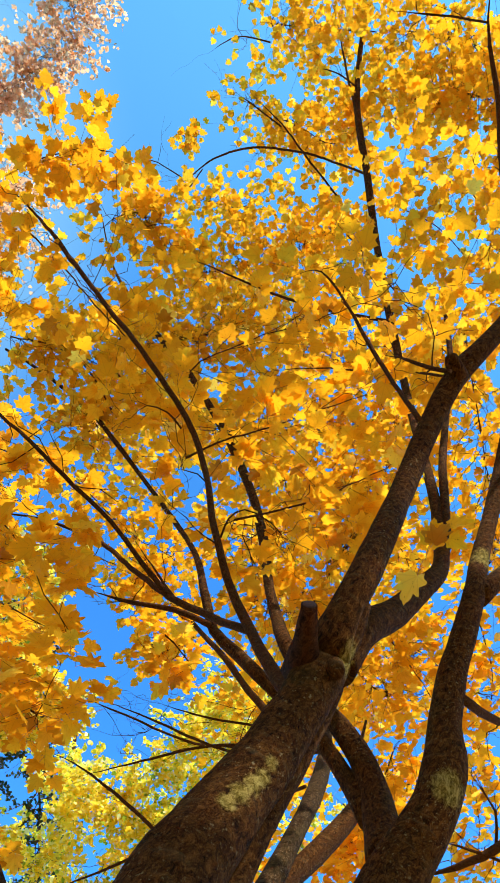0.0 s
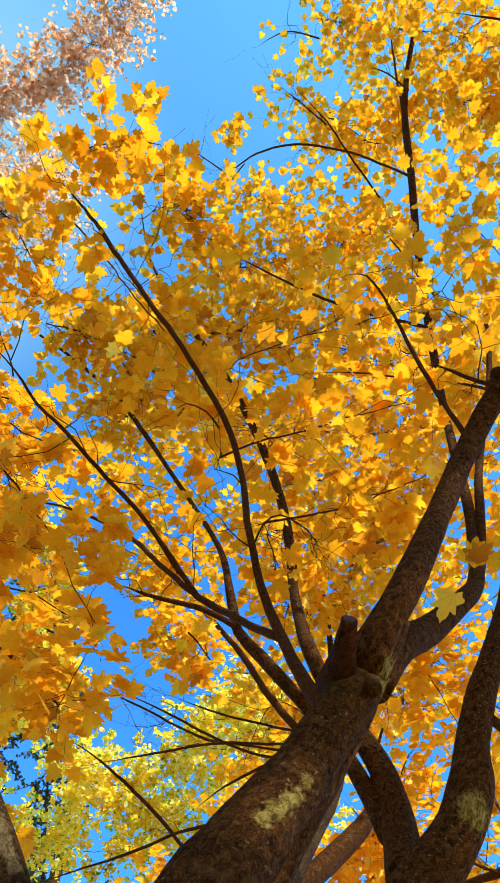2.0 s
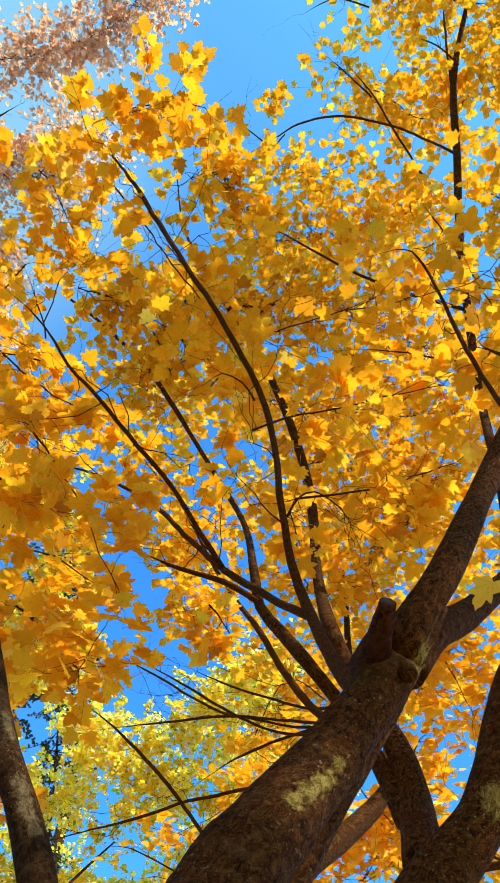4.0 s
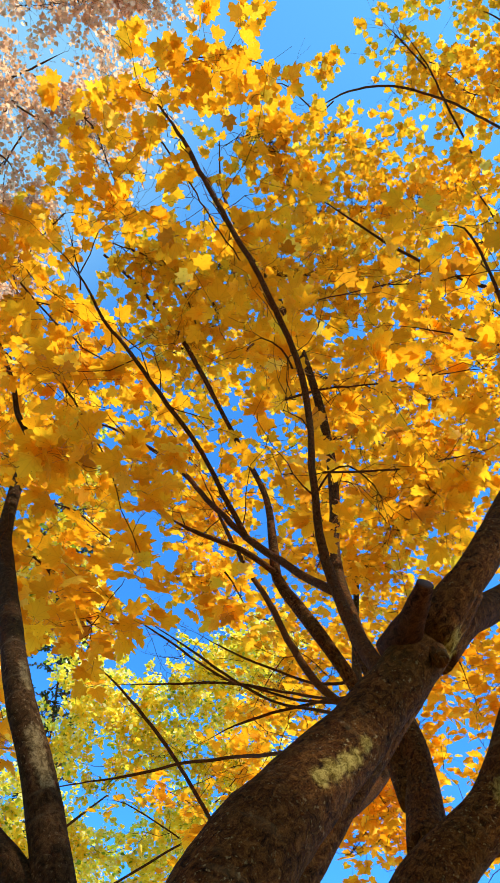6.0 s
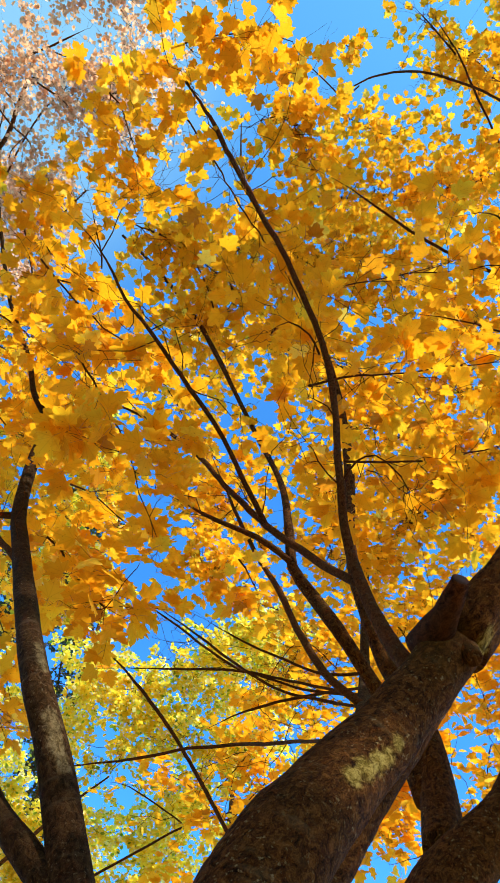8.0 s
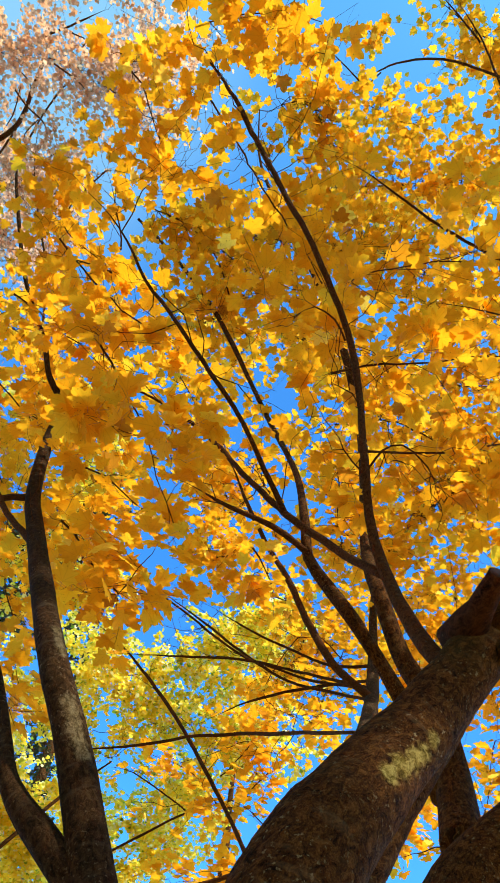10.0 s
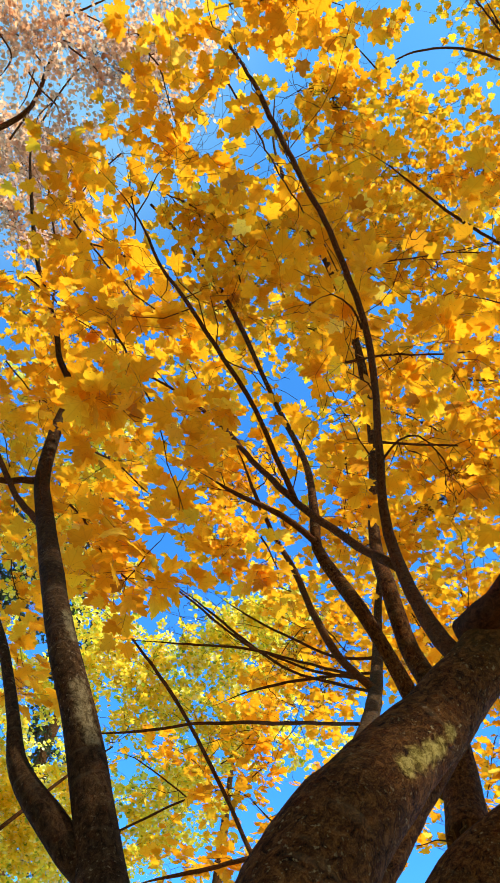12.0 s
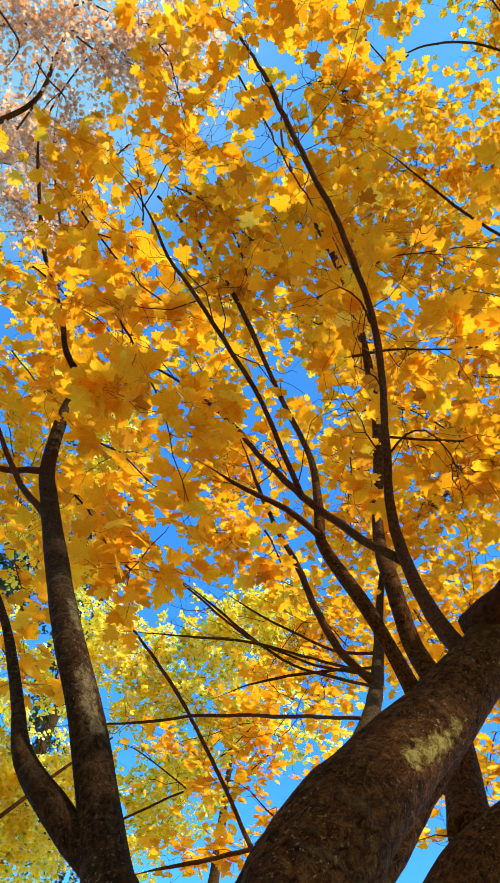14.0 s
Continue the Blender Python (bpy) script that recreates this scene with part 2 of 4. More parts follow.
bsdf.inputs["Roughness"].default_value = 0.9

litter, nt, bsdf, out = material("leaf_litter")
tc = nt.nodes.new("ShaderNodeTexCoord")
cells = node(nt, "ShaderNodeTexVoronoi", Scale=11.0)
nt.links.new(tc.outputs["Object"], cells.inputs["Vector"])
patches = node(nt, "ShaderNodeTexNoise", Scale=0.6, Detail=4.0)
nt.links.new(tc.outputs["Object"], patches.inputs["Vector"])
leafy = ramp(nt, cells.outputs["Color"], [(0.15, (0.24, 0.11, 0.025)), (0.35, (0.50, 0.25, 0.035)), (0.5, (0.72, 0.39, 0.045)), (0.65, (0.80, 0.49, 0.07)), (0.85, (0.42, 0.19, 0.035))])
grassy = node(nt, "ShaderNodeMix")
grassy.data_type = "RGBA"
grassy.inputs[7].default_value = (0.30, 0.19, 0.04, 1)
nt.links.new(patches.outputs["Fac"], grassy.inputs[0])
nt.links.new(leafy.outputs[0], grassy.inputs[6])
nt.links.new(grassy.outputs[2], bsdf.inputs["Base Color"])
bsdf.inputs["Roughness"].default_value = 0.9
lump = node(nt, "ShaderNodeBump", Strength=0.6, Distance=0.03)
nt.links.new(cells.outputs["Distance"], lump.inputs["Height"])
nt.links.new(lump.outputs[0], bsdf.inputs["Normal"])

# ---- builders ----
rng = np.random.default_rng(7)


def thing(name, place, label, category, group=""):
    ob = new(name)
    ob.location = place
    return tagged(ob, label, category, group)


def part(name, mesh, mat, parent, label="", kind=""):
    ob = new(name, mesh)
    if mat:
        mesh.materials.append(mat)
    ob.parent = parent
    ob.matrix_parent_inverse = Matrix.Translation(-parent.location)
    return tagged(ob, label, kind=kind)


def spline(points, step):
    """A smooth curve through the points (rows of any width), about one row every step metres."""
    p = np.array(points, float)
    if len(p) == 2:
        p = np.array([p[0], (p[0] + p[1]) / 2, p[1]])
    q = np.vstack([2 * p[0] - p[1], p, 2 * p[-1] - p[-2]])
    rows = []
    for i in range(1, len(q) - 2):
        a, b, c, d = q[i - 1:i + 3]
        n = max(2, int(np.linalg.norm((c - b)[:3]) / step))
        s = np.linspace(0, 1, n, endpoint=False)[:, None]
        rows.append(0.5 * (2 * b + (c - a) * s + (2 * a - 5 * b + 4 * c - d) * s ** 2 + (3 * b - a - 3 * c + d) * s ** 3))
    rows.append(q[-2:-1])
    return np.vstack(rows)


def tube(rows, sides, rough=0.0):
    """Rings round a curve of x, y, z, radius: vertices, faces and (angle, length) per vertex. rough: lumps, as a share of the radius."""
    c, r = rows[:, :3], np.maximum(rows[:, 3], 0.0008)
    tan = np.gradient(c, axis=0)
    tan /= np.linalg.norm(tan, axis=1)[:, None] + 1e-9
    side = np.cross(tan[0], (0.31, 0.55, 0.77))
    side /= np.linalg.norm(side)
    along = np.concatenate([[0], np.cumsum(np.linalg.norm(np.diff(c, axis=0), axis=1))])
    ang = np.arange(sides) * 2 * math.pi / sides
    verts, uvs = [], []
    for i in range(len(c)):
        side = side - tan[i] * (side @ tan[i])
        side /= np.linalg.norm(side)
        other = np.cross(tan[i], side)
        ring = np.cos(ang)[:, None] * side + np.sin(ang)[:, None] * other
        rad = np.full(sides, r[i])
        if rough:
            for k in range(sides):
                v = Vector(c[i] + ring[k] * r[i])
                rad[k] *= 1 + rough * (noise.noise(v * 4.0) * 1.1 + noise.noise(v * 13.0) * 0.5 + noise.noise(v * 40.0) * 0.28 + noise.noise(v * 110.0) * 0.14)
        verts.append(c[i] + ring * rad[:, None])
        uvs.append(np.stack([ang * r[i], np.full(sides, along[i])], 1))
    n = len(c)
    i, k = np.meshgrid(np.arange(n - 1), np.arange(sides), indexing="ij")
    k2 = (k + 1) % sides
    faces = np.stack([i * sides + k, i * sides + k2, (i + 1) * sides + k2, (i + 1) * sides + k], -1).reshape(-1, 4)
    return np.vstack(verts), faces, np.vstack(uvs)


def mesh_of(name, verts, faces, uvs=None, smooth=True):
    me = bpy.data.meshes.new(name)
    me.from_pydata(verts, [], faces)
    if smooth:
        me.polygons.foreach_set("use_smooth", np.ones(len(me.polygons), bool))
    if uvs is not None:
        loops = np.empty(len(me.loops), np.int32)
        me.loops.foreach_get("vertex_index", loops)
        me.uv_layers.new(name="UVMap").data.foreach_set("uv", np.asarray(uvs, np.float32)[loops].ravel())
    me.update()
    return me


def unit(v):
    return v / (np.linalg.norm(v, axis=-1, keepdims=True) + 1e-9)


def strands(name, lines, mat, tree, label):
    """Many thin tapering strands in one mesh."""
    vs, fs, us, k = [], [], [], 0
    for rows in lines:
        a, b, u = tube(rows, 4)
        vs.append(a)
        fs.append(b + k)
        us.append(u)
        k += len(a)
    part(name, mesh_of(name, np.vstack(vs), np.vstack(fs).tolist(), np.vstack(us)), mat, tree, label, "stuff")


def limb(tree, name, points, sides=12, rough=0.08, mat=None, label="", blunt=False):
    """One tapering limb through points of x, y, z, radius."""
    rows = spline(points, 0.016 if sides > 60 else 0.035 if sides > 14 else 0.06)
    if name == "branch":
        n = len(rows)
        u = np.linspace(0, 1, n)
        for i in range(n):
            v = Vector(rows[i, :3])
            rows[i, :3] += np.array(noise.noise_vector(v * 3.0) * 0.007 + noise.noise_vector(v * 11.0) * 0.005) * min(1, 6 * u[i])
        rows[:, 3] *= 0.86 * np.clip((1.02 - u) / 0.30, 0.22, 1)
        root = tree.parent or tree
        bare = BARE.setdefault(root.name, (root, []))[1]
        tan = unit(np.gradient(rows[:, :3], axis=0))
        s = np.linspace(0, 1, 9)[:, None]
        tip = rows[-1, :3] + tan[-1] * 0.4 * s + np.vstack([np.zeros(3), np.cumsum(rng.normal(size=(8, 3)) * 0.014, axis=0)])
        bare.append(np.hstack([tip, rows[-1, 3] * (1.05 - s)]))
        for i in rng.integers(n // 5, n, max(4, n // 4)):
            way = unit(rng.normal(size=3) * 0.7 + tan[i])
            length = rng.uniform(0.12, 0.46)
            s = np.linspace(0, 1, 7)[:, None]
            line = rows[i, :3] + way * length * s + rng.normal(size=3) * 0.25 * length * s ** 2
            line[1:] += np.cumsum(rng.normal(size=(6, 3)) * 0.075 * length, axis=0)
            bare.append(np.hstack([line, (min(0.0024, rows[i, 3] * 0.45) * (1.1 - s))]))
            for k in (2, 4):
                way2 = unit(rng.normal(size=3) * 0.8 + way)
                fork = line[k] + way2 * length * 0.4 * s
                fork[1:] += np.cumsum(rng.normal(size=(6, 3)) * 0.03 * length, axis=0)
                bare.append(np.hstack([fork, 0.0013 * (1.1 - s)]))
    verts, faces, uvs = tube(rows, sides, rough)
    verts, faces = list(map(tuple, verts)), [tuple(f) for f in faces.tolist()]
    n = len(verts)
    for start, flip in ((0, True), (n - sides, False)):
        cap = tuple(range(start, start + sides))
        faces.append(cap[::-1] if flip else cap)
    return part(name, mesh_of(name, verts, faces, uvs), mat or (bark_twig if name == "branch" else bark), tree, label)


BARE = {}

# a maple leaf: half outline from the stalk to the tip, x outward and y along the leaf
HALF_FINE = [(0.0, 0.0), (0.12, -0.08), (0.31, -0.13), (0.35, -0.03), (0.42, 0.06), (0.58, 0.11), (0.62, 0.22), (0.49, 0.30), (0.38, 0.38), (0.46, 0.50), (0.55, 0.67), (0.41, 0.67), (0.30, 0.62), (0.24, 0.62), (0.25, 0.76), (0.19, 0.88), (0.10, 0.91), (0.0, 1.04)]
HALF_ROUGH = [(0.0, 0.0), (0.30, -0.11), (0.40, 0.06), (0.60, 0.18), (0.40, 0.37), (0.53, 0.67), (0.25, 0.62), (0.20, 0.87), (0.0, 1.03)]
HALF_TINY = [(0.0, 0.0), (0.36, 0.16), (0.44, 0.46), (0.26, 0.80), (0.0, 1.0)]


def leaf_shape(half):
    out = half + [(-x, y) for x, y in half[-2:0:-1]]
    flat = np.array([(0.0, 0.34)] + out)
    n = len(out)
    tris = np.array([(0, 1 + i, 1 + (i + 1) % n) for i in range(n)])
    return flat, tris


SHAPES = [leaf_shape(h) for h in (HALF_FINE, HALF_ROUGH, HALF_TINY)]


def leaf_verts(flat, fold, curl, n):
    """n leaves, each folded along its midrib and curled towards its tips; x, y, z with the stalk at the origin."""
    x, y = flat[:, 0][None], flat[:, 1][None]
    fold, curl = fold[:, None], curl[:, None]
    z = np.abs(x) * fold - curl * ((y - 0.35) ** 2 + x ** 2)
    wave = 0.05 * np.sin(9 * x + rng.uniform(0, 6, n)[:, None]) * np.abs(x)
    return np.stack([np.broadcast_to(x, z.shape) * np.cos(fold * 0.6), np.broadcast_to(y, z.shape), z + wave], -1)


# where the sun finds its way through the crown: place on the bark and width of the gap
SUNBEAMS = [(-0.218, 1.080, 2.235, 0.010), (-0.199, 1.092, 2.256, 0.017), (-0.178, 1.108, 2.280, 0.021), (-0.156, 1.128, 2.302, 0.021), (-0.138, 1.143, 2.321, 0.019), (-0.122, 1.155, 2.353, 0.014), (-0.112, 1.165, 2.375, 0.009), (0.05, 1.25, 2.60, 0.05), (0.065, 1.25, 2.63, 0.055), (0.08, 1.24, 2.65, 0.05), (0.413, 1.301, 3.346, 0.03), (0.33, 1.28, 3.15, 0.02), (0.252, 1.903, 2.703, 0.035), (0.266, 1.902, 2.724, 0.03), (-0.70, 1.395, 2.31, 0.028), (-0.79, 1.40, 2.49, 0.030), (-0.86, 1.41, 2.56, 0.028), (-0.895, 1.42, 2.67, 0.026), (-0.97, 1.46, 2.80, 0.024), (-1.10, 1.59, 3.07, 0.024), (0.726, 2.046, 3.723, 0.06), (0.66, 2.03, 3.60, 0.04), (-0.22, 2.85, 3.25, 0.06), (-0.30, 2.72, 3.08, 0.05), (-0.17, 3.178, 3.705, 0.05), (-0.189, 3.074, 3.595, 0.05)]


def clear_of_sunbeams(p, reach):
    keep = np.ones(len(p), bool)
    for x, y, z, wide in SUNBEAMS:
        d = p - (x, y, z)
        along = d @ np.array(toward)
        off = np.linalg.norm(d - along[:, None] * np.array(toward), axis=1)
        keep &= (off > wide + reach) | (along < 0.1)
    return keep


class Foliage:
    """Gathers the leaves and twigs of one tree."""

    def __init__(self):
        self.at, self.way, self.up, self.size, self.twigs, self.stalks = [], [], [], [], [], []

    def spray(self, points, count, spread, size, leaves=8, droop=0.08, level=0.26, twig=0.0014, bias=0.3, stalks=True, stem=0.005):
        """Leafy twigs that spring from a curve of x, y, z. level: how far the blades tilt out of the horizontal."""
        c = spline(points, 0.06)
        if stem:
            wob = np.cumsum(rng.normal(size=c.shape) * 0.006, axis=0)
            wob -= np.linspace(0, 1, len(c))[:, None] * wob[-1]
            c = c + wob
            if clear_of_sunbeams(c, 0.01).all():
                self.twigs.append(np.hstack([c, np.linspace(stem, stem * 0.35, len(c))[:, None]]))
        tan = unit(np.gradient(c, axis=0))
        for i in rng.integers(0, len(c), count):
            way = unit(rng.normal(size=3) * (1, 1, 0.55) + tan[i] * bias)
            length = spread * rng.uniform(0.35, 1.0)
            s = np.linspace(0, 1, 6)[:, None]
            bend = rng.normal(size=3) * 0.18 * length
            line = c[i] + way * length * s + bend * s ** 2 - np.array((0, 0, droop * length)) * s ** 2
            line[1:] += np.cumsum(rng.normal(size=(5, 3)) * 0.07 * length, axis=0)
            if twig and clear_of_sunbeams(line, 0.004).all():
                self.twigs.append(np.hstack([line, (twig * (1.15 - s))]))
            n = max(2, int(leaves * rng.uniform(0.6, 1.3)))
            u = np.sqrt(rng.uniform(0.06, 1.0, n)) * 5
            u[0] = 4.99
            k = u.astype(int).clip(0, 4)
            base = line[k] + (line[k + 1] - line[k]) * (u - k)[:, None]
            out = unit(way + rng.normal(size=(n, 3)) * 0.9 + (0, 0, 0.25))
            stalk = size * rng.uniform(0.3, 0.8, n)[:, None]
            tip = base + out * stalk
            lie = unit((out + rng.normal(size=(n, 3)) * 0.35) * (1, 1, 0.55) - (0, 0, 0.15))
            up = rng.normal(size=(n, 3)) * level + (0, 0, 1)
            keep = clear_of_sunbeams(tip + lie * size * 0.35, size * 0.45)
            self.at.append(tip[keep])
            self.way.append(lie[keep])
            self.up.append(up[keep])
            self.size.append((size * rng.uniform(0.55, 1.15, n))[keep])
            if stalks:
                for b, e in zip(base, tip):
                    self.stalks.append(np.array([(*b, 0.0009), (*((b + e) / 2 + (0, 0, 0.004)), 0.0008), (*e, 0.0007)]))

    def build(self, tree, mat, shape, label, single_mat=None, near=None, most=280, apart=0.0):
        """apart: leaves keep this share of their size clear of one another."""
        at, way, up, size = (np.concatenate(v) for v in (self.at, self.way, self.up, self.size))
        if apart:
            mid = at + unit(way) * size[:, None] * 0.4
            cell = np.floor(mid / (apart * size.mean())).astype(np.int64)
            keep = np.unique(cell, axis=0, return_index=True)[1]
            keep.sort()
            at, way, up, size = at[keep], way[keep], up[keep], size[keep]
        n = len(at)
        y = unit(way)
        z = unit(up - y * (up * y).sum(1)[:, None])
        x = np.cross(y, z)
        fold, curl = rng.uniform(-0.08, 0.34, n), rng.uniform(-0.15, 0.34, n)
        flat, tris = SHAPES[shape]
        rest = np.ones(n, bool)
        if near is not None:
            gap = np.linalg.norm(at - np.array(near), axis=1)
            pickd = np.argsort(gap)[:most]
            rest[pickd] = False
            meshes = []
            fl, tr = SHAPES[0]
            for k in range(8):
                v = leaf_verts(fl, np.array([-0.05 + 0.07 * k]), np.array([0.4 - 0.06 * k]), 1)[0]
                me = mesh_of("leaf", v, tr, fl)
                me.materials.append(single_mat)
                meshes.append(me)
            for j, i in enumerate(pickd):
                ob = new("leaf", meshes[j % 8])
                m = Matrix([(*(x[i] * size[i])[:1], y[i][0] * size[i], z[i][0] * size[i], at[i][0]), (x[i][1] * size[i], y[i][1] * size[i], z[i][1] * size[i], at[i][1]), (x[i][2] * size[i], y[i][2] * size[i], z[i][2] * size[i], at[i][2]), (0, 0, 0, 1)])
                ob.parent = tree
                ob.matrix_basis = Matrix.Translation(-tree.location) @ m
        at, size, x, y, z, fold, curl = (a[rest] for a in (at, size, x, y, z, fold, curl))
        n = len(at)
        v = leaf_verts(flat, fold, curl, n) * size[:, None, None]
        v = at[:, None] + v[..., :1] * x[:, None] + v[..., 1:2] * y[:, None] + v[..., 2:] * z[:, None]
        k = len(flat)
        faces = (tris[None] + (np.arange(n) * k)[:, None, None]).reshape(-1, 3)
        me = bpy.data.meshes.new("foliage")
        me.vertices.add(n * k)
        me.vertices.foreach_set("co", v.astype(np.float32).ravel())
        me.loops.add(faces.size)
        me.loops.foreach_set("vertex_index", faces.astype(np.int32).ravel())
        me.polygons.add(len(faces))
        me.polygons.foreach_set("loop_start", np.arange(0, faces.size, 3, dtype=np.int32))
        me.update(calc_edges=True)
        me.polygons.foreach_set("use_smooth", np.ones(len(faces), bool))
        me.uv_layers.new(name="UVMap").data.foreach_set("uv", flat[faces.ravel() % k].astype(np.float32).ravel())
        part("foliage", me, mat, tree, label, "stuff")
        if self.twigs:
            strands("leafy_twig_growth", self.twigs, bark_twig, tree, "fine dark leafy twigs")
        if self.stalks:
            strands("leaf_stalk_growth", self.stalks, stalk, tree, "thin reddish leaf stalks")


# ---- ground ----
bm = bmesh.new()
bmesh.ops.create_grid(bm, x_segments=120, y_segments=120, size=60)
for v in bm.verts:
    v.co.z = 0.12 * noise.noise(v.co * 0.12) + 0.03 * noise.noise(v.co * 0.7) - 0.02
for v in bm.verts:
    far = max(abs(v.co.x), abs(v.co.y))
    if far > 59.9:
        v.co.x, v.co.y, v.co.z = v.co.x * 40, v.co.y * 40, -0.3
ground_mesh = bpy.data.meshes.new("ground")
bm.to_mesh(ground_mesh)
bm.free()
ground_mesh.polygons.foreach_set("use_smooth", np.ones(len(ground_mesh.polygons), bool))
ground_mesh.materials.append(litter)
tagged(new("ground", ground_mesh), "woodland floor covered in fallen autumn leaves and grass", "ground", kind="structure")

# ---- main maple ----
maple = thing("maple_tree", (-0.54, 0.90, 0), "leaning maple with dark bark and golden autumn leaves", "tree")
limb(maple, 'trunk', [(-0.535, 0.900, -0.100, 0.1446), (-0.535, 0.900, 0.387, 0.0964), (-0.521, 0.912, 0.736, 0.0927), (-0.499, 0.931, 1.085, 0.0892), (-0.463, 0.962, 1.432, 0.0857), (-0.404, 1.011, 1.773, 0.0824), (-0.316, 1.090, 2.101, 0.0755), (-0.249, 1.147, 2.243, 0.0700), (-0.199, 1.186, 2.329, 0.0635), (-0.144, 1.217, 2.411, 0.0575), (-0.098, 1.238, 2.489, 0.0560), (-0.042, 1.254, 2.570, 0.0554), (0.029, 1.263, 2.687, 0.0568), (0.103, 1.220, 2.775, 0.0445)], 96, 0.085, label='mossy dark trunk leaning sideways')
main_limb = limb(maple, 'limb', [(0.015, 1.250, 2.649, 0.0480), (0.070, 1.211, 2.726, 0.0390), (0.161, 1.207, 2.862, 0.0390), (0.331, 1.312, 3.247, 0.0371), (0.503, 1.327, 3.567, 0.0382), (0.677, 1.282, 3.801, 0.0415), (0.852, 1.256, 3.959, 0.0375), (1.119, 1.246, 4.262, 0.0345), (1.407, 1.096, 4.592, 0.0327), (1.787, 0.923, 5.244, 0.0227)], 24)
rear_limb = limb(maple, 'limb', [(0.022, 1.285, 2.650, 0.0510), (0.108, 1.332, 2.785, 0.0455), (0.218, 1.474, 2.955, 0.0397), (0.339, 1.577, 3.132, 0.0350), (0.445, 1.674, 3.313, 0.0268), (0.526, 1.756, 3.623, 0.0235), (0.601, 1.839, 3.979, 0.0216), (0.800, 2.078, 5.120, 0.0227), (0.958, 1.976, 6.103, 0.0272), (1.123, 1.773, 7.067, 0.0272), (1.241, 1.404, 7.682, 0.0295), (1.417, 0.972, 8.605, 0.0279), (1.722, 0.417, 9.378, 0.0185)], 18)
limb(maple, 'buttress', [(-0.320, 1.050, 1.959, 0.0446), (-0.283, 1.146, 2.071, 0.0381), (-0.228, 1.203, 2.189, 0.0337), (-0.167, 1.243, 2.318, 0.0312), (-0.110, 1.284, 2.427, 0.0299), (-0.051, 1.312, 2.532, 0.0283), (0.000, 1.325, 2.616, 0.0249), (0.040, 1.328, 2.692, 0.0201)], 64, 0.18, label='fused ridge along the trunk')
stub = limb(maple, 'stub', [(-0.045, 1.264, 2.636, 0.0430), (-0.022, 1.163, 2.634, 0.0270), (-0.003, 1.101, 2.648, 0.0175), (0.001, 1.088, 2.651, 0.0168)], 32, 0.30, mat=bark_torn, label='broken-off reddish branch stub')
limb(stub, 'broken_end', [(-0.001, 1.096, 2.649, 0.0140), (0.0012, 1.0865, 2.6514, 0.0138), (0.0016, 1.0850, 2.6518, 0.0080)], 16, 0.35, mat=cut_wood, label='torn reddish heartwood')
limb(maple, 'knot', [(0.015, 1.262, 2.640, 0.0340), (0.022, 1.224, 2.590, 0.0215), (0.026, 1.212, 2.572, 0.0175), (0.027, 1.209, 2.568, 0.0130)], 28, 0.16, label='cut branch knot')
limb(main_limb, 'knot', [(0.689, 1.265, 3.787, 0.0350), (0.676, 1.212, 3.790, 0.0286), (0.669, 1.184, 3.786, 0.0223), (0.668, 1.177, 3.789, 0.0162)], 14, label='broken knot on the limb')
limb(maple, 'limb', [(0.438, 1.669, 3.296, 0.0247), (0.526, 1.735, 3.527, 0.0187), (0.603, 1.796, 3.794, 0.0181), (0.703, 1.862, 4.150, 0.0177), (0.858, 1.917, 4.594, 0.0171), (1.062, 1.908, 5.146, 0.0162), (1.223, 1.823, 5.724, 0.0145)], 12)
limb(maple, 'branch', [(-0.039, 1.290, 2.540, 0.0202), (-0.080, 1.310, 2.620, 0.0224), (-0.121, 1.376, 2.760, 0.0207), (-0.176, 1.438, 2.996, 0.0175), (-0.212, 1.395, 3.145, 0.0149), (-0.230, 1.331, 3.313, 0.0129), (-0.237, 1.329, 3.563, 0.0132), (-0.266, 1.280, 3.837, 0.0133), (-0.317, 1.195, 3.970, 0.0126), (-0.417, 1.061, 4.202, 0.0123), (-0.544, 0.958, 4.491, 0.0121), (-0.723, 0.814, 4.944, 0.0124), (-0.865, 0.721, 5.289, 0.0121), (-1.056, 0.653, 5.742, 0.0118), (-1.276, 0.658, 5.860, 0.0070)], 10)
limb(maple, 'branch', [(-0.175, 1.449, 2.985, 0.0144), (-0.246, 1.541, 3.124, 0.0144), (-0.316, 1.598, 3.235, 0.0138), (-0.468, 1.686, 3.470, 0.0137), (-0.654, 1.845, 3.852, 0.0124), (-0.865, 1.957, 4.251, 0.0122), (-1.061, 1.864, 4.354, 0.0103), (-1.307, 1.763, 4.423, 0.0084), (-1.494, 1.629, 4.517, 0.0066)], 10)
limb(maple, 'branch', [(-0.468, 1.686, 3.470, 0.0123), (-0.542, 1.581, 3.570, 0.0107), (-0.624, 1.485, 3.692, 0.0095), (-0.748, 1.370, 3.831, 0.0098), (-0.939, 1.287, 4.112, 0.0089), (-1.059, 1.218, 4.259, 0.0073), (-1.207, 1.091, 4.485, 0.0060), (-1.395, 0.952, 4.646, 0.0041)], 10)
limb(main_limb, 'branch', [(0.434, 1.133, 3.347, 0.0103), (0.432, 1.152, 3.636, 0.0086), (0.420, 1.134, 3.936, 0.0095), (0.400, 1.077, 4.151, 0.0066), (0.356, 1.005, 4.459, 0.0055), (0.258, 1.086, 4.711, 0.0039)], 8)
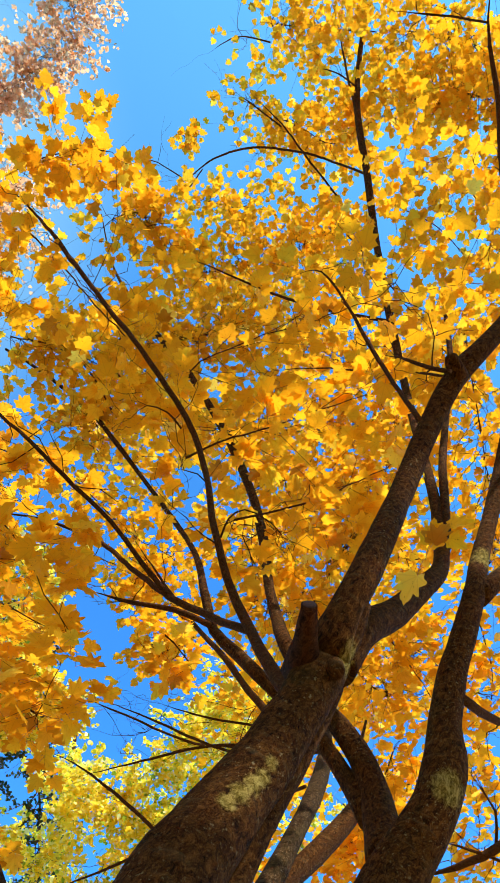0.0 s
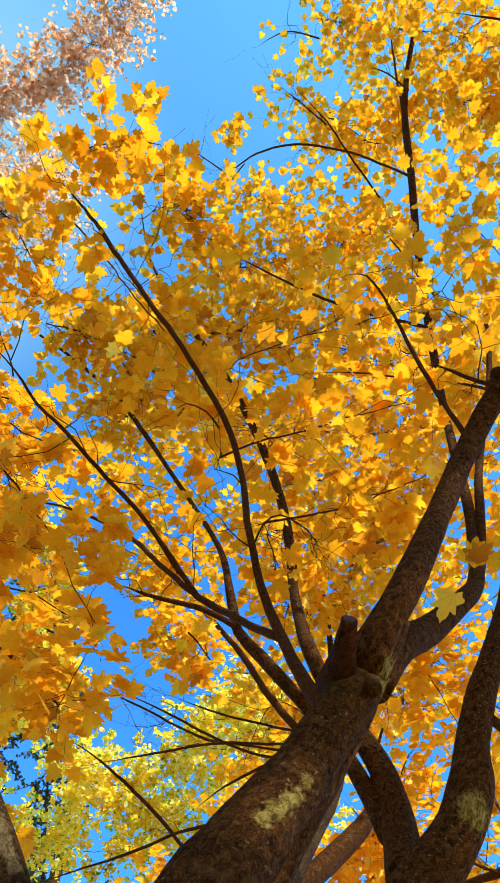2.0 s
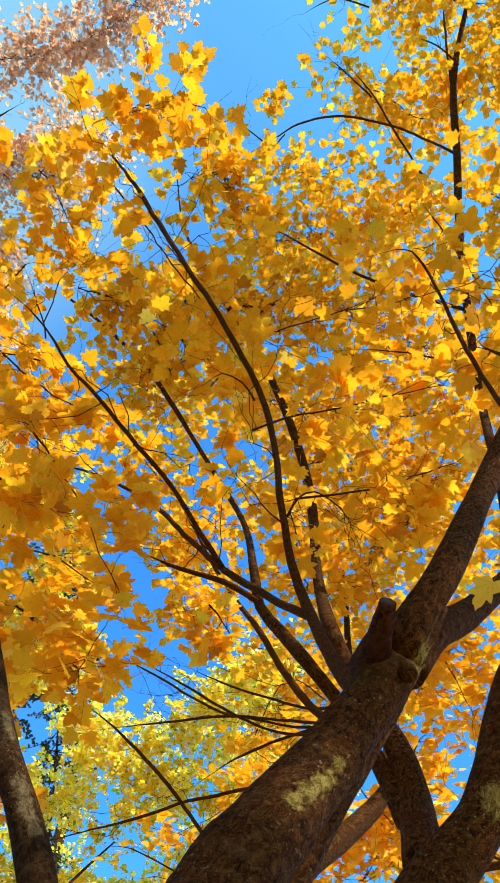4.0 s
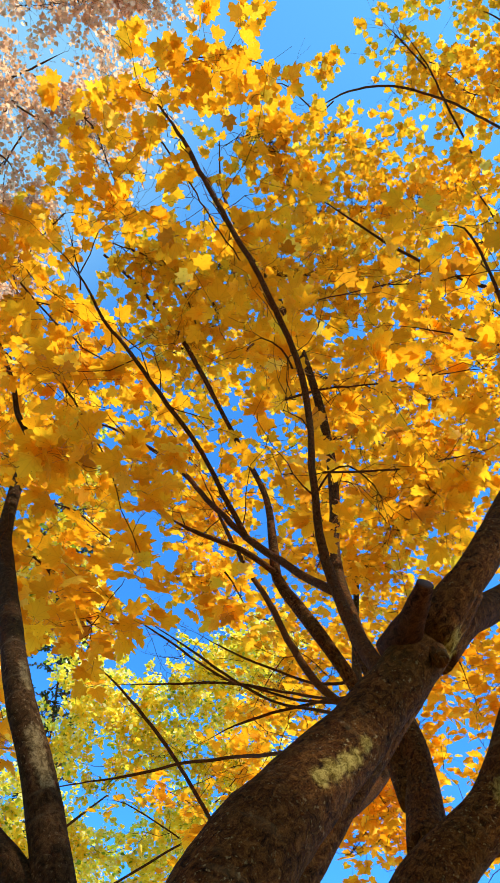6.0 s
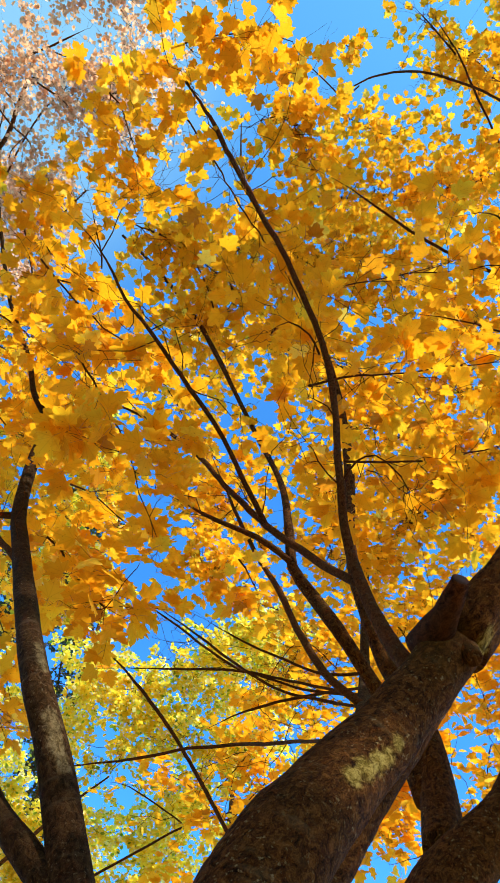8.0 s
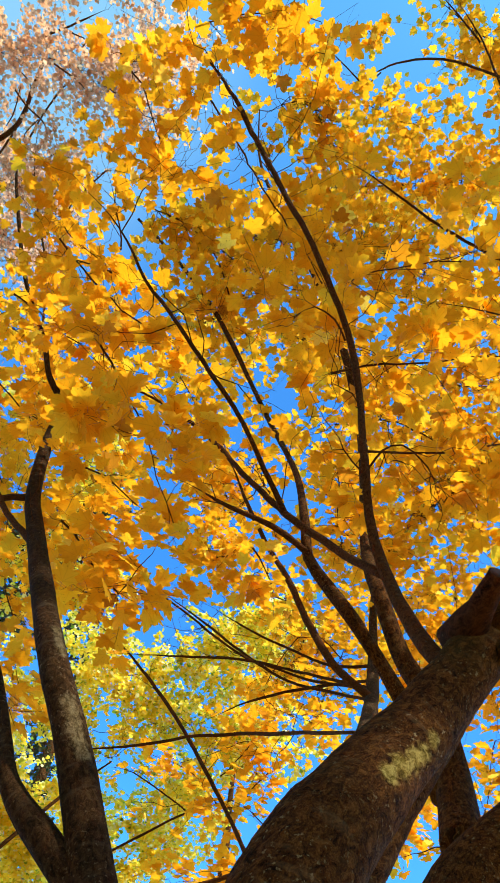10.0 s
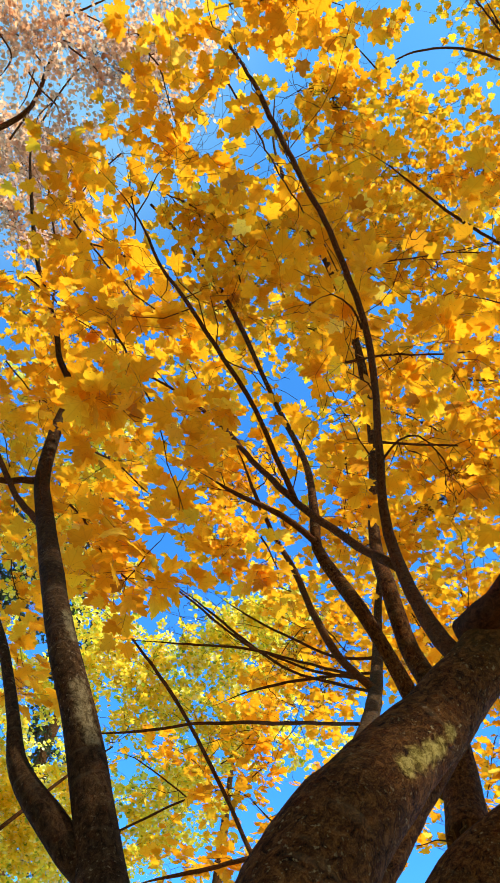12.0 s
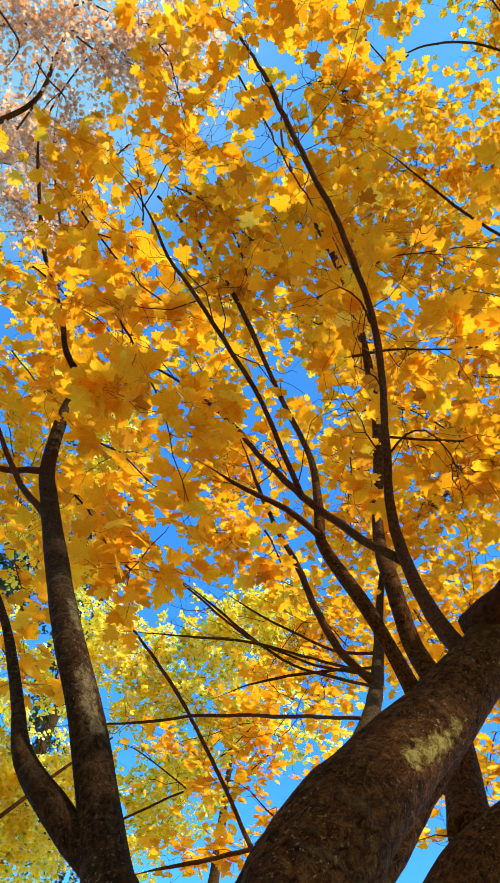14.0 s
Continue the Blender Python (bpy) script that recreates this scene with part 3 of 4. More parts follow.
limb(main_limb, 'branch', [(0.598, 1.119, 3.563, 0.0098), (0.532, 1.142, 3.717, 0.0074), (0.498, 1.182, 3.898, 0.0062)], 8)
limb(rear_limb, 'branch', [(1.241, 1.404, 7.682, 0.0143), (1.084, 1.345, 8.077, 0.0124), (0.862, 1.272, 8.473, 0.0131), (0.450, 1.189, 8.871, 0.0137), (0.067, 1.247, 9.133, 0.0112), (-0.255, 1.406, 9.275, 0.0084), (-0.583, 1.527, 9.408, 0.0055)], 6)
limb(rear_limb, 'branch', [(1.060, 1.650, 8.188, 0.0101), (0.889, 1.329, 8.546, 0.0105), (0.748, 1.044, 8.869, 0.0080), (0.527, 0.736, 9.267, 0.0054)], 6)
limb(rear_limb, 'branch', [(1.351, 1.161, 8.326, 0.0129), (1.433, 0.721, 8.980, 0.0111), (1.510, 0.373, 9.510, 0.0087)], 6)
limb(maple, 'branch', [(0.940, 1.985, 6.020, 0.0150), (0.560, 1.900, 6.270, 0.0128), (0.269, 1.768, 6.387, 0.0111), (0.164, 1.700, 6.423, 0.0102), (0.059, 1.636, 6.474, 0.0093), (-0.151, 1.525, 6.640, 0.0076), (-0.268, 1.483, 6.728, 0.0067), (-0.389, 1.440, 6.819, 0.0058)], 6)
limb(main_limb, 'branch', [(1.358, 1.112, 4.510, 0.0181), (1.295, 1.006, 4.861, 0.0174), (1.481, 0.691, 5.423, 0.0172), (1.525, 0.401, 5.629, 0.0155), (1.609, 0.167, 5.795, 0.0133)], 10)
limb(maple, 'branch', [(1.528, 0.352, 5.632, 0.0078), (1.411, 0.297, 5.858, 0.0080), (1.182, 0.226, 6.105, 0.0054)], 6)
# ---- maple with a bent stem behind ----
bent_maple = thing("maple_tree", (-0.35, 1.89, 0), "bent dark maple stem forking low behind the leaning tree", "tree")
limb(bent_maple, 'trunk', [(-0.351, 1.886, -0.100, 0.1568), (-0.351, 1.886, 0.387, 0.1045), (-0.339, 1.888, 0.736, 0.1005), (-0.318, 1.892, 1.086, 0.0967), (-0.286, 1.899, 1.434, 0.0929), (-0.233, 1.909, 1.780, 0.0894), (-0.148, 1.926, 2.119, 0.0859), (-0.014, 1.952, 2.441, 0.0826), (0.080, 1.971, 2.570, 0.0770), (0.158, 1.965, 2.641, 0.0677), (0.218, 1.959, 2.708, 0.0635), (0.269, 1.959, 2.794, 0.0667), (0.292, 1.956, 2.855, 0.0621), (0.316, 1.956, 2.938, 0.0523), (0.362, 1.955, 3.042, 0.0499), (0.413, 1.959, 3.147, 0.0474), (0.481, 1.961, 3.259, 0.0439), (0.604, 2.000, 3.497, 0.0386), (0.713, 2.079, 3.750, 0.0372), (0.897, 2.131, 4.107, 0.0345), (1.148, 2.117, 4.580, 0.0358)], 32, 0.07, label='dark trunk with a bulging elbow')
limb(bent_maple, 'limb', [(0.051, 2.085, 2.647, 0.0617), (0.068, 2.234, 2.896, 0.0542), (0.060, 2.294, 3.113, 0.0449), (0.012, 2.320, 3.293, 0.0402), (-0.058, 2.344, 3.466, 0.0350), (-0.131, 2.337, 3.750, 0.0322), (-0.164, 2.510, 4.105, 0.0304), (-0.180, 2.581, 4.431, 0.0268), (-0.175, 2.664, 4.915, 0.0297), (-0.202, 2.655, 5.445, 0.0290), (-0.298, 2.466, 5.905, 0.0270), (-0.474, 2.275, 6.512, 0.0253), (-0.677, 2.166, 7.092, 0.0230), (-0.973, 2.217, 8.307, 0.0200), (-1.247, 2.110, 9.461, 0.0120), (-1.306, 1.708, 10.162, 0.0040)], 18)
low_limb = limb(bent_maple, 'limb', [(0.041, 2.244, 2.88, 0.0442), (-0.012, 2.31, 3.091, 0.0321), (-0.068, 2.303, 3.244, 0.0286), (-0.153, 2.23, 3.358, 0.0266), (-0.236, 2.167, 3.461, 0.0268), (-0.334, 2.238, 3.684, 0.0264), (-0.419, 2.226, 3.826, 0.0223), (-0.446, 2.218, 4.038, 0.0207), (-0.534, 2.417, 4.635, 0.0153), (-0.753, 2.627, 5.397, 0.0157), (-0.922, 2.582, 5.8, 0.014), (-1.104, 2.498, 6.205, 0.0179), (-1.408, 2.485, 6.913, 0.0168), (-1.796, 2.207, 7.3, 0.0142), (-2.019, 2.066, 7.467, 0.0109)], 14)
limb(low_limb, 'branch', [(-0.427, 2.211, 3.840, 0.0168), (-0.577, 2.171, 3.938, 0.0154), (-0.763, 2.146, 4.024, 0.0119), (-0.951, 2.102, 4.112, 0.0080)], 8)
limb(bent_maple, 'limb', [(0.612, 2.015, 3.479, 0.0397), (0.743, 2.079, 3.619, 0.0350), (0.941, 2.172, 3.820, 0.0253)], 12)
limb(bent_maple, 'branch', [(0.396, 1.954, 3.021, 0.0189), (0.498, 2.157, 3.081, 0.0174), (0.658, 2.382, 3.157, 0.0138)], 10)
limb(bent_maple, 'branch', [(0.898, 3.760, 3.643, 0.0334), (0.638, 3.850, 3.575, 0.0283), (0.435, 3.964, 3.595, 0.0209), (0.230, 4.059, 3.631, 0.0161)], 8)
limb(bent_maple, 'branch', [(0.648, 3.873, 3.529, 0.0101), (0.518, 3.853, 3.603, 0.0101), (0.418, 3.838, 3.651, 0.0078)], 6)
limb(bent_maple, 'branch', [(0.638, 3.850, 3.575, 0.0101), (0.696, 3.759, 3.718, 0.0078), (0.643, 3.690, 3.846, 0.0051)], 6)
# ---- pale maple behind ----
pale_maple = thing("maple_tree", (-0.68, 2.31, 0), "pale-barked maple stem behind the leaning tree", "tree")
limb(pale_maple, 'trunk', [(-0.682, 2.308, -0.1, 0.0984), (-0.682, 2.308, 0.371, 0.0656), (-0.677, 2.313, 0.72, 0.063), (-0.668, 2.322, 1.07, 0.0606), (-0.655, 2.336, 1.42, 0.0583), (-0.633, 2.36, 1.768, 0.0561), (-0.598, 2.397, 2.114, 0.0539), (-0.541, 2.457, 2.455, 0.0518), (-0.452, 2.552, 2.78, 0.0498), (-0.355, 2.654, 2.981, 0.0437), (-0.245, 2.875, 3.298, 0.0384), (-0.161, 3.232, 3.694, 0.0429), (-0.098, 3.764, 4.27, 0.0417), (-0.068, 4.109, 4.798, 0.0362), (-0.054, 4.275, 5.39, 0.0277), (-0.023, 4.221, 5.931, 0.0168), (-0.035, 4.09, 6.5, 0.0088)], 20, 0.07, label='pale ringed bark catching the sun', mat=bark_pale)
limb(pale_maple, 'limb', [(-0.385, 2.675, 2.935, 0.0467), (-0.195, 3.075, 3.303, 0.0463), (-0.023, 3.381, 3.627, 0.0426), (0.061, 3.541, 3.849, 0.0259), (0.070, 3.673, 4.108, 0.0137), (0.177, 3.759, 4.414, 0.0073)], 14)
limb(pale_maple, 'branch', [(-0.107, 3.754, 4.284, 0.0299), (-0.324, 3.711, 4.464, 0.0276), (-0.498, 3.669, 4.755, 0.0256), (-0.621, 3.637, 5.021, 0.0237), (-0.801, 3.629, 5.355, 0.0188), (-0.988, 3.560, 5.722, 0.0163), (-1.224, 3.405, 6.223, 0.0136)], 10)
# ---- straight maple ----
slim_maple = thing("maple_tree", (-0.37, 1.32, 0), "upright grey-brown maple with forked stems and golden leaves", "tree")
limb(slim_maple, 'trunk', [(-0.370, 1.324, -0.100, 0.0936), (-0.370, 1.324, 0.415, 0.0624), (-0.388, 1.333, 0.764, 0.0600), (-0.416, 1.348, 1.112, 0.0577), (-0.456, 1.343, 1.463, 0.0542), (-0.518, 1.341, 1.791, 0.0505), (-0.620, 1.375, 2.090, 0.0477), (-0.657, 1.394, 2.151, 0.0440), (-0.735, 1.424, 2.315, 0.0376), (-0.822, 1.438, 2.489, 0.0362), (-0.926, 1.449, 2.673, 0.0339), (-1.137, 1.618, 3.068, 0.0321), (-1.352, 1.805, 3.480, 0.0307), (-1.492, 1.901, 3.775, 0.0298), (-1.577, 1.932, 4.142, 0.0253), (-1.612, 1.920, 4.443, 0.0190), (-1.724, 1.863, 4.625, 0.0141), (-1.835, 1.821, 4.890, 0.0136), (-2.025, 1.702, 5.239, 0.0130), (-2.109, 1.561, 5.444, 0.0118), (-2.173, 1.411, 5.650, 0.0105), (-2.229, 1.279, 5.844, 0.0073), (-2.261, 1.157, 6.039, 0.0030)], 28, 0.07, bark_slim, label='upright trunk with smooth grey-brown bark')
limb(slim_maple, 'limb', [(-0.622, 1.389, 2.096, 0.0210), (-0.670, 1.404, 2.161, 0.0260), (-0.743, 1.420, 2.221, 0.0304), (-0.814, 1.438, 2.285, 0.0282), (-0.879, 1.459, 2.342, 0.0245), (-0.929, 1.472, 2.402, 0.0190), (-0.976, 1.498, 2.489, 0.0146), (-1.065, 1.565, 2.634, 0.0130), (-1.164, 1.610, 2.792, 0.0110), (-1.324, 1.674, 3.011, 0.0087)], 16, mat=bark_slim)
limb(slim_maple, 'branch', [(-1.164, 1.654, 3.138, 0.0133), (-1.345, 1.772, 3.399, 0.0135), (-1.511, 1.843, 3.585, 0.0132), (-1.671, 1.862, 3.813, 0.0125), (-1.886, 1.826, 4.146, 0.0099)], 10)
limb(slim_maple, 'branch', [(-1.469, 1.892, 3.739, 0.0190), (-1.564, 1.894, 3.738, 0.0155), (-1.684, 1.913, 3.762, 0.0143), (-1.876, 1.916, 3.861, 0.0113)], 10)
# ---- yellow trees further off ----
yellow_tree = thing("ash_tree", (-2.2, 12.5, 0), "tall lemon-yellow tree in full autumn leaf", "tree")
limb(yellow_tree, 'trunk', [(-2.2, 12.5, -0.1, 0.22), (-2.1, 12.4, 3, 0.16), (-2.0, 12.3, 6, 0.10), (-2.1, 12.2, 9, 0.03)], 14)
limb(pale_maple, 'branch', [(-0.644, 4.510, 3.487, 0.0192), (-0.814, 4.723, 3.813, 0.0179), (-0.989, 4.754, 4.091, 0.0153), (-1.422, 4.723, 4.683, 0.0163), (-1.924, 4.595, 5.175, 0.0135), (-2.242, 4.573, 5.400, 0.0107)], 8)
limb(pale_maple, 'branch', [(-0.205, 3.105, 3.629, 0.0103), (-0.863, 4.394, 4.401, 0.0148), (-1.268, 4.442, 4.374, 0.0119), (-1.585, 4.496, 4.321, 0.0121), (-2.384, 4.566, 4.217, 0.0097)], 8)
limb(pale_maple, 'branch', [(-0.087, 3.883, 4.437, 0.0121), (-0.624, 4.172, 4.754, 0.0109), (-0.922, 4.192, 4.824, 0.0111), (-1.426, 4.265, 4.875, 0.0090), (-1.895, 4.386, 4.954, 0.0073)], 8)
limb(pale_maple, 'branch', [(-0.094, 3.852, 4.336, 0.0119), (-0.318, 4.118, 4.557, 0.0128), (-0.618, 4.215, 4.697, 0.0109), (-0.926, 4.169, 4.852, 0.0111), (-1.318, 4.173, 5.159, 0.0091), (-1.700, 4.099, 5.375, 0.0073)], 8)
limb(pale_maple, 'branch', [(-0.523, 4.739, 3.827, 0.0179), (-0.851, 4.766, 3.711, 0.0179), (-1.252, 4.840, 3.606, 0.0150), (-1.491, 4.903, 3.551, 0.0121)], 8)
limb(pale_maple, 'branch', [(-0.057, 4.071, 4.750, 0.0145), (-0.334, 4.152, 4.795, 0.0117), (-0.700, 4.137, 4.928, 0.0103), (-0.954, 4.117, 5.046, 0.0088), (-1.232, 4.063, 5.177, 0.0061)], 6)
limb(pale_maple, 'branch', [(-0.076, 3.951, 4.488, 0.0138), (-0.399, 4.221, 4.704, 0.0117), (-0.659, 4.244, 4.796, 0.0103), (-0.934, 4.247, 4.890, 0.0088), (-1.124, 4.258, 4.973, 0.0061)], 6)
limb(pale_maple, 'branch', [(-0.074, 3.990, 4.578, 0.0111), (-0.322, 4.225, 4.699, 0.0117), (-0.646, 4.326, 4.686, 0.0119), (-0.903, 4.426, 4.653, 0.0100), (-1.146, 4.534, 4.589, 0.0082)], 6)
limb(pale_maple, 'branch', [(-0.365, 2.850, 3.056, 0.0093), (-0.633, 4.691, 3.915, 0.0156), (-0.821, 4.694, 4.063, 0.0119), (-0.959, 4.733, 4.140, 0.0080)], 6)
limb(pale_maple, 'branch', [(-1.253, 4.809, 4.085, 0.0063), (-1.374, 4.756, 4.135, 0.0063), (-1.634, 4.720, 4.259, 0.0051), (-1.789, 4.752, 4.299, 0.0039)], 6)
limb(yellow_tree, 'limb', [(-3.327, 6.613, 4.374, 0.0211), (-3.045, 6.592, 4.703, 0.0186), (-2.790, 6.690, 5.117, 0.0143), (-2.506, 6.855, 5.551, 0.0074)], 8)
limb(yellow_tree, 'limb', [(-2.594, 6.856, 4.494, 0.0124), (-2.065, 7.003, 4.946, 0.0118), (-1.712, 7.126, 5.252, 0.0099), (-1.168, 7.403, 5.626, 0.0056)], 8)
russet_tree = thing("beech_tree", (-7.5, 4.0, 0), "tall beech with pale russet leaves and thin dark branches", "tree")
limb(russet_tree, 'trunk', [(-7.5, 4.0, -0.1, 0.35), (-7.4, 4.0, 5, 0.28), (-6.773, 3.502, 9.971, 0.0674), (-5.786, 2.691, 11.421, 0.0525), (-5.116, 2.384, 12.318, 0.0363), (-4.929, 1.915, 12.954, 0.0282), (-4.801, 1.489, 13.523, 0.0194)], 14)
limb(russet_tree, 'branch', [(-5.183, 2.623, 11.752, 0.0167), (-5.037, 2.320, 12.366, 0.0173), (-4.878, 1.944, 12.691, 0.0144), (-5.149, 1.607, 12.813, 0.0114), (-5.503, 1.199, 12.888, 0.0090)], 6)
limb(russet_tree, 'branch', [(-4.993, 2.782, 11.802, 0.0167), (-4.787, 2.341, 12.469, 0.0142), (-4.506, 1.985, 12.923, 0.0145), (-4.101, 1.694, 13.380, 0.0116)], 6)
limb(russet_tree, 'branch', [(-4.308, 4.439, 10.002, 0.0196), (-4.557, 4.033, 11.091, 0.0184), (-4.765, 3.304, 11.754, 0.0167), (-4.899, 2.834, 12.308, 0.0142), (-4.737, 2.203, 12.517, 0.0111)], 6)
limb(russet_tree, 'branch', [(-4.703, 1.320, 12.663, 0.0197), (-4.265, 1.213, 12.839, 0.0173), (-3.742, 1.042, 13.025, 0.0142)], 6)
limb(maple, 'branch', [(-0.255, 1.406, 9.275, 0.0096), (-0.397, 1.280, 9.377, 0.0073), (-0.546, 1.179, 9.470, 0.0062), (-0.726, 1.178, 9.542, 0.0050)], 5)
limb(maple, 'branch', [(0.870, 0.412, 9.774, 0.0102), (0.621, 0.313, 9.971, 0.0084), (0.448, 0.329, 10.067, 0.0065), (0.258, 0.396, 10.157, 0.0053)], 5)
limb(maple, 'branch', [(-0.369, 1.818, 8.746, 0.0091), (-0.513, 1.939, 8.794, 0.0075), (-0.540, 1.821, 8.910, 0.0058), (-0.439, 1.704, 9.032, 0.0047)], 5)
limb(maple, 'branch', [(-0.063, 1.327, 9.206, 0.0078), (-0.213, 1.469, 9.264, 0.0066), (-0.347, 1.537, 9.333, 0.0055)], 5)
limb(maple, 'branch', [(0.743, 1.068, 8.866, 0.0103), (0.562, 0.877, 9.079, 0.0082), (0.417, 0.738, 9.274, 0.0060)], 5)
limb(maple, 'branch', [(1.477, 0.899, 8.690, 0.0101), (1.352, 0.751, 8.992, 0.0082), (1.186, 0.679, 9.199, 0.0060)], 5)
limb(russet_tree, 'branch', [(-5.196, 1.237, 11.992, 0.0178), (-5.133, 1.442, 12.091, 0.0156), (-5.098, 1.653, 12.173, 0.0133), (-5.261, 1.854, 12.161, 0.0109), (-5.448, 1.989, 12.143, 0.0086)], 5)
limb(russet_tree, 'branch', [(-4.405, 1.555, 12.384, 0.0156), (-4.216, 1.685, 12.344, 0.0167), (-4.114, 1.805, 12.454, 0.0132), (-4.039, 2.009, 12.629, 0.0097)], 5)
limb(russet_tree, 'branch', [(-4.889, 1.852, 12.141, 0.0132), (-4.777, 2.063, 12.153, 0.0144), (-4.653, 2.261, 12.260, 0.0133), (-4.615, 2.458, 12.327, 0.0085)], 5)
limb(russet_tree, 'branch', [(-4.884, 1.849, 12.331, 0.0085), (-4.976, 2.132, 12.147, 0.0097), (-5.189, 2.373, 12.096, 0.0073)], 5)
limb(russet_tree, 'branch', [(-4.688, 2.259, 12.246, 0.0097), (-4.914, 2.433, 12.207, 0.0085), (-4.980, 2.625, 12.229, 0.0073)], 5)
limb(russet_tree, 'branch', [(-4.146, 1.265, 12.694, 0.0122), (-3.979, 1.371, 12.739, 0.0097), (-4.167, 1.538, 12.746, 0.0086)], 5)
limb(low_limb, 'branch', [(-1.149, 2.466, 6.631, 0.0085), (-1.207, 2.356, 6.793, 0.0078), (-1.279, 2.246, 6.957, 0.0070), (-1.489, 2.035, 7.272, 0.0053), (-1.581, 1.912, 7.417, 0.0044), (-1.692, 1.787, 7.527, 0.0034)], 6)
limb(maple, 'branch', [(-1.338, 1.364, 4.681, 0.0052), (-1.422, 1.335, 4.689, 0.0043), (-1.507, 1.309, 4.695, 0.0035), (-1.594, 1.287, 4.698, 0.0026)], 6)
limb(maple, 'branch', [(-1.292, 1.271, 4.715, 0.0051), (-1.299, 1.187, 4.771, 0.0043), (-1.319, 1.105, 4.824, 0.0034), (-1.336, 1.022, 4.877, 0.0026)], 6)
limb(maple, 'branch', [(-1.292, 1.207, 4.759, 0.0039), (-1.241, 1.134, 4.815, 0.0032), (-1.199, 1.057, 4.872, 0.0026), (-1.122, 1.009, 4.915, 0.0019)], 6)
limb(maple, 'branch', [(-0.215, 1.348, 3.288, 0.0040), (-0.180, 1.312, 3.318, 0.0036), (-0.126, 1.301, 3.333, 0.0031), (-0.080, 1.332, 3.318, 0.0026), (-0.044, 1.373, 3.295, 0.0021), (-0.025, 1.419, 3.267, 0.0016)], 6)
limb(maple, 'branch', [(-0.290, 1.182, 3.713, 0.0045), (-0.324, 1.126, 3.746, 0.0036), (-0.385, 1.091, 3.762, 0.0027), (-0.450, 1.115, 3.736, 0.0018)], 6)
limb(main_limb, 'branch', [(0.690, 1.290, 3.820, 0.0066), (0.600, 1.430, 4.230, 0.0058), (0.463, 1.526, 4.524, 0.0052), (0.376, 1.500, 4.529, 0.0045), (0.288, 1.473, 4.525, 0.0041), (0.198, 1.446, 4.510, 0.0037), (0.108, 1.419, 4.488, 0.0033), (0.019, 1.394, 4.464, 0.0029)], 6)
limb(pale_maple, 'branch', [(-0.786, 3.647, 4.394, 0.0100), (-0.900, 3.588, 4.418, 0.0094), (-1.005, 3.519, 4.450, 0.0089), (-1.212, 3.376, 4.518, 0.0078), (-1.317, 3.305, 4.551, 0.0072), (-1.417, 3.230, 4.589, 0.0067)], 6)
fir = thing("fir_tree", (-7.5, 17.0, 0), "dark green fir standing behind the yellow tree", "tree")
limb(fir, 'trunk', [(-7.5, 17, -0.1, 0.3), (-7.5, 17, 8, 0.2), (-7.5, 17, 17, 0.04)], 12)
# ---- foliage ----
gold = Foliage()
gold.spray([(-1.07, 0.53, 5.76), (-0.73, 0.47, 5.66), (-0.44, 0.49, 5.35)], 28, 0.29, 0.078)
gold.spray([(-1.03, 0.76, 5.55), (-0.81, 0.96, 5.20), (-0.54, 1.16, 4.65), (-0.33, 1.35, 4.23)], 21, 0.34, 0.078)
gold.spray([(-0.53, 1.44, 4.34), (-0.26, 1.36, 4.61), (0.10, 1.38, 4.79), (0.42, 1.28, 4.62), (0.62, 1.07, 4.30)], 31, 0.48, 0.078)
gold.spray([(-0.34, 1.46, 3.97), (-0.14, 1.48, 4.08), (0.15, 1.50, 4.16), (0.43, 1.50, 4.23)], 22, 0.44, 0.078)
gold.spray([(-0.20, 1.69, 3.84), (0.02, 1.75, 3.91), (0.27, 1.76, 3.99), (0.49, 1.80, 4.14)], 15, 0.34, 0.078)
gold.spray([(-1.25, 1.41, 4.13), (-1.10, 1.52, 3.92), (-0.98, 1.59, 3.71), (-0.92, 1.65, 3.57), (-0.85, 1.79, 3.49)], 19, 0.29, 0.084)
gold.spray([(-1.55, 1.21, 4.68), (-1.33, 1.36, 4.52), (-1.15, 1.53, 4.51), (-1.00, 1.73, 4.66)], 19, 0.32, 0.078)
gold.spray([(-0.69, 2.40, 4.05), (-0.59, 2.52, 3.95)], 7, 0.14, 0.078)
gold.spray([(0.29, 1.29, 2.94), (0.33, 1.31, 3.03)], 2, 0.10, 0.078, leaves=4, stem=0)
gold.spray([(1.24, 0.95, 6.35), (1.36, 1.24, 5.89), (1.44, 1.46, 5.42), (1.53, 1.73, 5.07)], 35, 0.52, 0.078)
gold.spray([(0.85, 1.55, 6.64), (1.13, 2.00, 6.05), (1.33, 2.34, 5.43)], 47, 0.57, 0.078)
gold.spray([(0.92, 0.25, 9.95), (1.35, 0.39, 9.88), (1.68, 0.50, 9.38), (2.07, 0.58, 8.84), (2.45, 0.73, 8.26), (2.81, 0.89, 8.10)], 261, 0.66, 0.070, stalks=False, twig=0.0021)
gold.spray([(0.52, 0.86, 9.51), (0.90, 1.13, 9.27), (1.25, 1.32, 8.93), (1.71, 1.02, 8.45), (2.20, 0.99, 7.86), (2.60, 1.44, 7.62)], 261, 0.54, 0.070, stalks=False, twig=0.0021)
gold.spray([(-0.18, 1.02, 9.51), (-0.14, 1.08, 9.50)], 9, 0.14, 0.070, stalks=False, twig=0.0021)
gold.spray([(-0.19, 1.62, 9.41), (0.19, 1.81, 9.37), (0.51, 1.71, 9.37)], 51, 0.43, 0.070, stalks=False, twig=0.0021)
